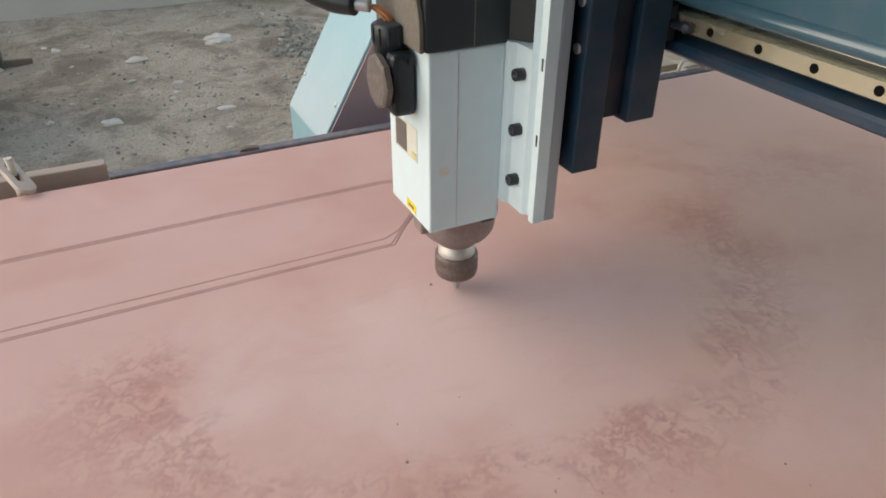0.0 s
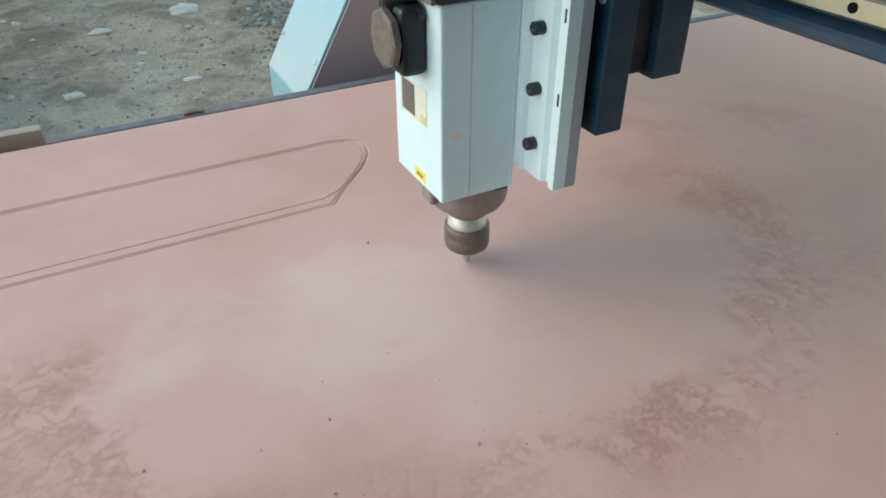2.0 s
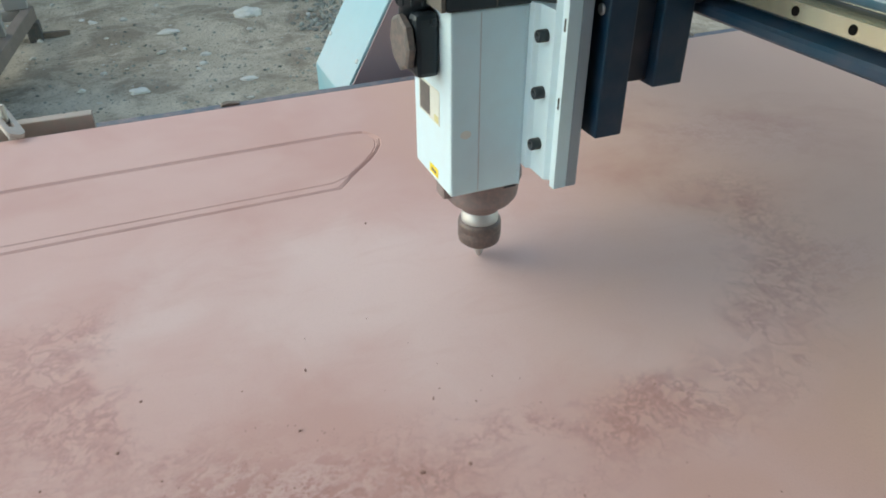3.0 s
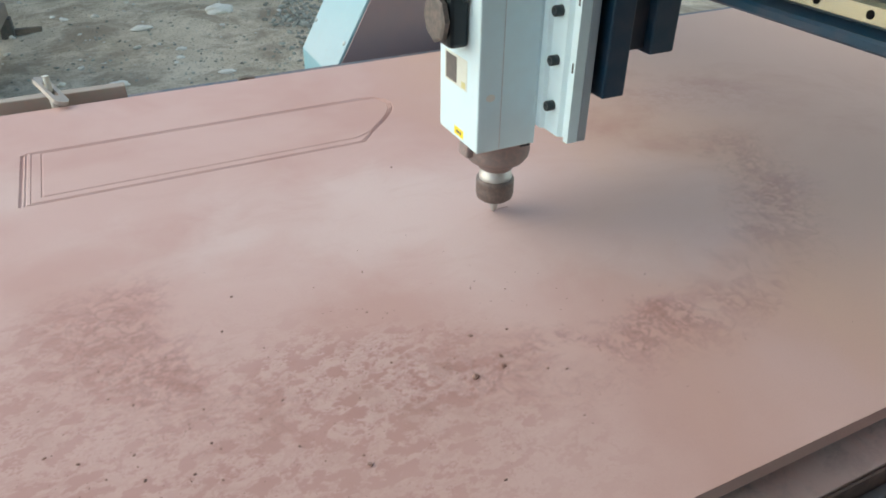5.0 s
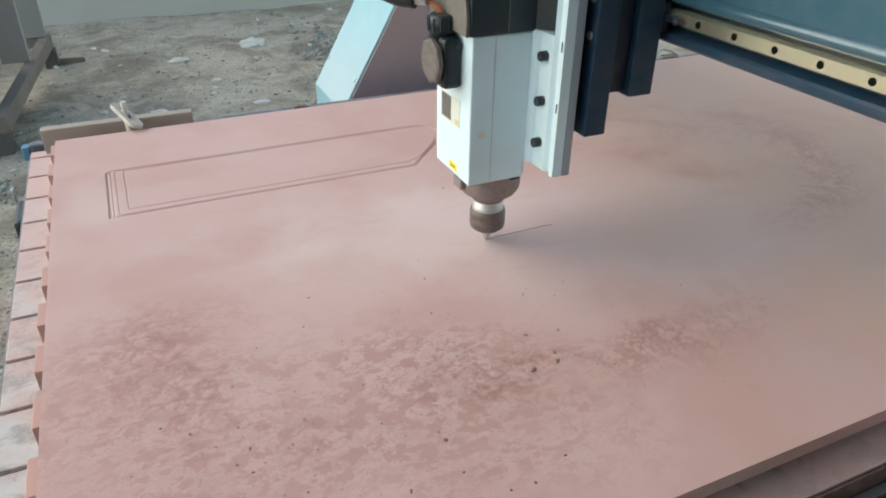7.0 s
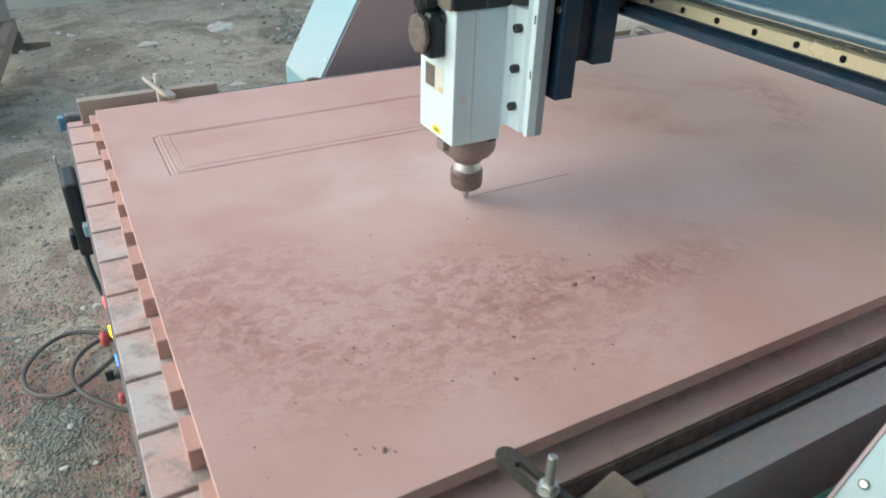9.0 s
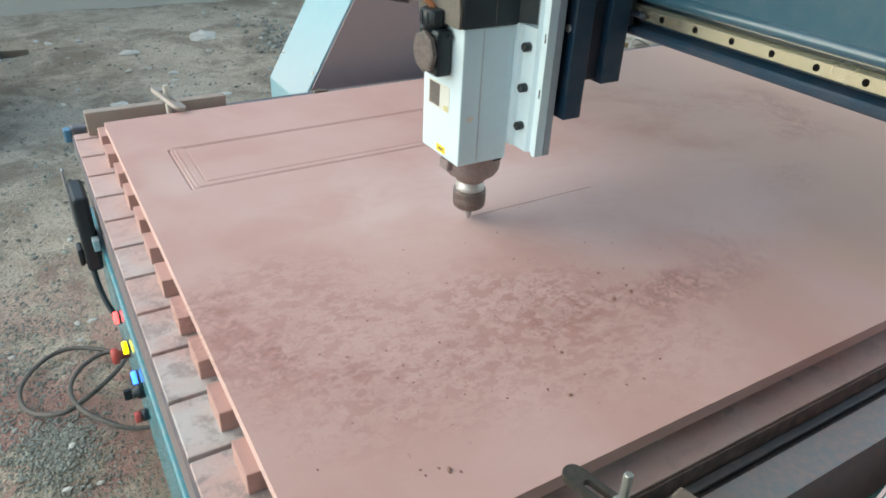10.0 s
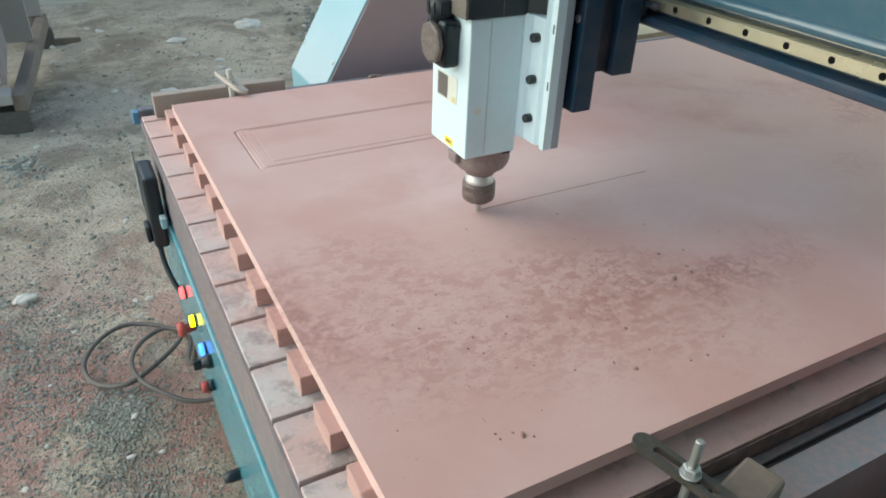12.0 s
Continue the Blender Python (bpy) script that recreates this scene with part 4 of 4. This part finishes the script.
# ---- the controller box on the end of the bed ----
def control_box():
    c = thing("control_box", (-0.11, -0.06, 0.44), "black plastic control box hung beside the bed's end", "control box")
    part("case", boxes(((-0.100, -0.118, 0.525), (-0.068, -0.01, 0.70)), bevel=0.008), BLACK, c)
    part("rim", boxes(((-0.1035, -0.0095, 0.585), (-0.0985, 0.004, 0.722)), bevel=0.002), ALU, c, "pale metal rim")
    part("clip", boxes(((-0.112, -0.10, 0.535), (-0.1005, -0.06, 0.575)), bevel=0.004), BLACK, c)
    part("hook", boxes(((-0.0805, -0.142, 0.585), (-0.0665, -0.1185, 0.612)), bevel=0.003), CYAN, c, "bright blue bracket")
    part("lead", tube(spline([(-0.09, -0.09, 0.53), (-0.088, -0.11, 0.485), (-0.080, -0.145, 0.45), (-0.064, -0.175, 0.42)], 8), 0.006, 10), BLACK, c, "black rubber lead")
    return c


control_box()


def coiled_cable():
    pts = [(-0.06, -0.02, 0.20), (-0.075, 0.02, 0.10), (-0.08, 0.12, 0.03), (-0.06, 0.24, 0.02), (-0.13, 0.33, 0.02), (-0.22, 0.375, 0.02), (-0.30, 0.33, 0.02), (-0.345, 0.23, 0.025),
           (-0.325, 0.13, 0.03), (-0.25, 0.07, 0.045), (-0.17, 0.11, 0.05), (-0.10, 0.19, 0.04), (-0.075, 0.25, 0.035), (-0.12, 0.295, 0.03), (-0.19, 0.255, 0.03), (-0.225, 0.17, 0.035),
           (-0.21, 0.06, 0.05), (-0.15, -0.02, 0.04), (-0.09, -0.06, 0.03), (0.0, -0.07, 0.03), (0.2, -0.05, 0.02)]
    pts = [(x + 0.012, y - 0.03, z) for x, y, z in pts]
    return solid("coiled_cable", tube(spline(pts, 10), 0.0065, 10), CABLE, "grey rubber power cable lying in loose coils on the soil", "cable")


coiled_cable()


# ---- the work bench out on the yard ----
def yard_bench():
    b = thing("steel_trestle", (-0.55, 2.9, 0.0), "old grey machine stand with upright plates on a brown skid beam", "machine stand")
    timber = worn("brown_timber", (0.20, 0.165, 0.135), (0.15, 0.125, 0.105), 0.85, 0, 0.12, 12, 0.2)
    dark = worn("dark_steel", (0.065, 0.07, 0.07), (0.10, 0.095, 0.085), 0.6, 0.2, 0.1, 14, 0.1)
    part("skid_beam", prism([(-0.245, 3.74), (-0.305, 3.745), (-0.460, 2.15), (-0.400, 2.145)], "z", 0.105, 0.185, 0.006), timber, b, "worn brown skid beam")
    part("rear_foot", boxes(((-0.315, 3.64, -0.03), (-0.235, 3.735, 0.104)), bevel=0.008), dark, b, "dark steel foot")
    part("front_foot", boxes(((-0.60, 2.16, -0.03), (-0.41, 2.27, 0.104)), bevel=0.008), dark, b, "dark steel foot")
    for x0, x1, y in ((-0.475, -0.335, 3.08), (-0.395, -0.268, 3.66)):
        part("upright_plate", prism([(x0, 0.186), (x1, 0.186), (x1 + 0.01, 1.25), (x0 - 0.05, 1.25)], "y", y, y + 0.06, 0.004), RUST, b, "upright grey steel plate")
    part("rear_rail", boxes(((-1.5, 3.67, 0.12), (-0.31, 3.72, 0.18)), bevel=0.005), RUST, b)
    part("housing", boxes(((-1.5, 2.26, 0.20), (-0.465, 2.95, 1.25)), bevel=0.01), BLUE_BEAM, b, "blue-grey metal housing")
    part("ledge", boxes(((-1.5, 2.13, 0.145), (-0.455, 2.26, 0.195)), bevel=0.006), RUST, b)
    part("notice", boxes(((-0.515, 2.2555, 0.215), (-0.49, 2.2595, 0.262))), PALE, b, "small white notice")
    part("drum", turned([(0.05, 0), (0.062, 0.01), (0.062, 0.11), (0.05, 0.12)], (-0.66, 2.20, 0.02), "z", 18), dark, b, "dark drum under the ledge")
    return b


yard_bench()
solid("dark_strip", prism([(-0.235, 3.675), (-0.085, 3.67), (-0.08, 3.70), (-0.235, 3.715)], "z", -0.005, 0.03, 0.004), OLD_BLOCK, "low dark strip on the soil", "offcut")


# ---- stones, gravel, crumbs ----
def lump(bm, x, y, z, r, rnd, flat=0.6):
    m = Matrix.Translation((x, y, z)) @ Euler((rnd.uniform(-0.4, 0.4), rnd.uniform(-0.4, 0.4), rnd.uniform(0, 6.3))).to_matrix().to_4x4() @ Matrix.Diagonal((r * rnd.uniform(0.7, 1.3), r * rnd.uniform(0.6, 1.0), r * flat * rnd.uniform(0.7, 1.2), 1))
    base = ICO
    vs = [bm.verts.new(m @ (Vector(v) * rnd.uniform(0.75, 1.2))) for v in base[0]]
    for f in base[1]:
        bm.faces.new([vs[i] for i in f])


def ico():
    bm = bmesh.new()
    bmesh.ops.create_icosphere(bm, subdivisions=1, radius=1)
    bm.verts.ensure_lookup_table()
    out = ([tuple(v.co) for v in bm.verts], [[v.index for v in f.verts] for f in bm.faces])
    bm.free()
    return out


ICO = ico()


def yard_stone(x, y, r, flat, seed, label):
    rnd = random.Random(seed)
    bm = bmesh.new()
    bmesh.ops.create_icosphere(bm, subdivisions=3, radius=1)
    for v in bm.verts:
        v.co *= 1 + 0.35 * noise.noise(v.co * 1.3 + Vector((seed, 0, 0))) + 0.12 * noise.noise(v.co * 4)
        v.co = Vector((v.co.x * r * 1.25, v.co.y * r * 0.8, v.co.z * r * flat))
    z = ground_height(x, y)
    bmesh.ops.translate(bm, verts=bm.verts, vec=(x, y, z + r * flat * 0.35))
    return solid("stone", bm, PALE, label, "stone", group="stones in the yard")


for i, (x, y, r, flat) in enumerate(((1.013, 3.637, 0.075, 0.55), (0.494, 3.482, 0.05, 0.35), (0.277, 2.458, 0.04, 0.4), (-0.478, 0.656, 0.028, 0.6), (0.66, 2.95, 0.025, 0.5),
                                     (0.63, 2.75, 0.02, 0.5), (0.83, 2.42, 0.035, 0.25), (1.09, 3.75, 0.022, 0.5), (0.98, 3.35, 0.015, 0.6), (-0.26, -0.19, 0.009, 0.4), (-0.19, -0.2, 0.007, 0.6), (-0.35, 0.42, 0.008, 0.5), (-0.12, 0.5, 0.012, 0.4), (-0.62, 0.45, 0.02, 0.5))):
    yard_stone(x, y, r, flat, i + 1, "pale broken stone half sunk in grey soil" if r > 0.03 else "small pale stone chip on grey soil")


def gravel():
    rnd = random.Random(11)
    bm = bmesh.new()
    spots = [(-0.265, -0.04, 0.075, 0.10, 1500, 0.0042), (-0.38, 0.25, 0.28, 0.5, 4200, 0.0040), (-0.25, -0.35, 0.16, 0.25, 1500, 0.0042), (-0.45, 0.35, 0.30, 0.45, 700, 0.0060), (-0.2, -0.35, 0.20, 0.25, 900, 0.0042), (-0.55, 1.0, 0.3, 0.6, 260, 0.007), (-0.47, 1.72, 0.06, 0.10, 110, 0.012), (-0.6, 0.2, 0.2, 0.5, 1200, 0.0038),
             (1.55, 3.2, 0.22, 0.7, 420, 0.020), (0.6, 2.9, 1.3, 1.2, 500, 0.010), (-0.3, 1.6, 0.6, 0.8, 300, 0.010), (1.45, 2.2, 0.35, 0.6, 260, 0.014)]
    for cx, cy, sx, sy, n, r in spots:
        for _ in range(n):
            x, y = rnd.gauss(cx, sx * 0.6), rnd.gauss(cy, sy * 0.6)
            if x > -0.02 and y < 0.3:
                continue
            q = r * rnd.choice((0.5, 0.7, 0.8, 1.0, 1.3))
            lump(bm, x, y, ground_height(x, y) + q * 0.2, q, rnd)
    me = bpy.data.meshes.new("gravel")
    bm.to_mesh(me)
    bm.free()
    me.materials.append(STONE)
    tagged(new("gravel", me), "loose grey gravel scattered over the soil", "gravel", kind="stuff")


gravel()


def stone_chips():
    """Pale flakes of stone and plaster strewn over the yard."""
    rnd = random.Random(23)
    bm = bmesh.new()
    for _ in range(150):
        x, y = rnd.gauss(0.1, 1.1), rnd.uniform(0.75, 4.7)
        q = rnd.choice((0.006, 0.008, 0.010, 0.013, 0.018, 0.026)) * (0.7 + 0.12 * y)
        lump(bm, x, y, ground_height(x, y) + q * 0.15, q, rnd, 0.5)
    for _ in range(30):
        x, y = rnd.gauss(-0.45, 0.25), rnd.gauss(0.1, 0.4)
        if x < -0.15:
            q = rnd.choice((0.006, 0.009, 0.012))
            lump(bm, x, y, ground_height(x, y) + q * 0.15, q, rnd, 0.5)
    me = bpy.data.meshes.new("stone_chips")
    bm.to_mesh(me)
    bm.free()
    me.materials.append(PALE)
    tagged(new("stone_chips", me), "pale chips of stone and plaster strewn over the soil", "stone chips", kind="stuff")


stone_chips()


def crumbs():
    rnd = random.Random(5)
    bm = bmesh.new()
    for _ in range(320):
        x, y = rnd.gauss(0.33, 0.24), rnd.gauss(-0.98, 0.10)
        if not (0.01 < x < 1.4 and -1.21 < y < -0.62):
            continue
        q = rnd.choice((0.0006, 0.0007, 0.0008, 0.0009, 0.0011, 0.0017))
        lump(bm, x, y, TOP + q * 0.3, q, rnd)
    for x, y, q in ((0.638, -0.509, 0.0022), (0.534, -1.002, 0.0055), (0.391, -1.062, 0.003), (0.166, -1.16, 0.004), (0.158, -1.152, 0.002), (0.176, -1.167, 0.002), (0.57, -1.0, 0.004), (0.575, -0.985, 0.0025),
                    (0.35, -1.13, 0.004), (0.56, -0.94, 0.0025), (0.14, -1.145, 0.002), (0.45, -1.15, 0.002)):
        lump(bm, x, y, TOP + q * 0.3, q, rnd, 0.45)
    me = bpy.data.meshes.new("dust_crumbs")
    bm.to_mesh(me)
    bm.free()
    me.materials.append(CRUMB)
    tagged(new("dust_crumbs", me), "brown crumbs of milled fibreboard on the sheet", "crumbs", kind="stuff")


crumbs()


def dust_drift(start, sweep, heavy):
    """A low bank of blown dust round the cutter: a broken ring, thin at its edges."""
    bm = bmesh.new()
    na, nr = 90, 14
    rows = []
    for i in range(na + 1):
        a = radians(start + sweep * i / na)
        row = []
        for j in range(nr + 1):
            q = 0.70 + 0.78 * j / nr
            x, y = 0.38 * q * math.cos(a), 0.29 * q * math.sin(a)
            swell = math.sin(math.pi * j / nr) * math.sin(math.pi * i / na) ** 0.5 * (0.5 + 0.5 * noise.noise((x * 14, y * 14, 2)))
            row.append(bm.verts.new((x, y, 0.0004 + 0.0014 * max(0.0, swell))))
        rows.append(row)
    for a, b in zip(rows, rows[1:]):
        for j in range(nr):
            bm.faces.new((a[j], a[j + 1], b[j + 1], b[j])).smooth = True
    me = bpy.data.meshes.new("dust_drift")
    bm.to_mesh(me)
    bm.free()
    me.materials.append(drift_material(start, sweep, heavy))
    ob = new("dust_drift", me)
    ob.location = (0.666, -0.528, TOP + (start + 212) * 0.000004)
    return tagged(ob, "thin bank of blown reddish dust round the cutter", "dust", kind="stuff")


BANKS = [dust_drift(-212, 100, 0.9), dust_drift(-140, 100, 1.25), dust_drift(-78, 118, 0.68)]


# ---- what moves ----
def motions():
    g, c, s = GANTRY.location.copy(), CARRIAGE.location.copy(), SPINDLE.location.copy()
    walk(GANTRY, [(t, pose(g.x + dx, g.y, g.z)) for t, dx, dy in TRAVEL])
    walk(CARRIAGE, [(t, pose(c.x + dx, c.y + dy, c.z)) for t, dx, dy in TRAVEL])
    walk(SPINDLE, [(t, pose(s.x + dx, s.y + dy, s.z)) for t, dx, dy in TRAVEL])
    # the first bank stays behind, the near one is pushed on, the last is blown over to the far side
    follow = [r for r in TRAVEL if r[0] <= 4.5]
    courses = ([(0.0, 0.0, 0.0), (3.5, -0.03, -0.12), (6.0, -0.10, -0.21), (9.0, -0.22, -0.23), (12.0, -0.28, -0.24)],
               follow + [(6.0, 0.02, -0.174), (9.0, -0.06, -0.180), (12.0, -0.10, -0.184)],
               follow + [(5.5, 0.20, -0.12), (7.0, 0.32, -0.05), (9.0, 0.42, 0.05), (12.0, 0.46, 0.08)])
    for bank, course in zip(BANKS, courses):
        d = bank.location.copy()
        walk(bank, [(t, pose(d.x + dx, d.y + dy, d.z)) for t, dx, dy in course])
    speed = (CUT_FROM - CUT_TO) / (12.0 - 4.5)
    for x1, plug in PLUGS:
        o = plug.location.copy()
        when = 4.5 + (CUT_FROM - x1) / speed
        rows = [(0.0, 0.0)]
        if when > 0.3:
            rows.append((when, 0.0))
        rows += [(min(when + 0.3, 12.0), -0.0009)] if when + 0.3 < 12.0 else []
        rows.append((12.05, rows[-1][1]))
        walk(plug, [(t, pose(o.x, o.y, o.z + dz)) for t, dz in rows])


motions()
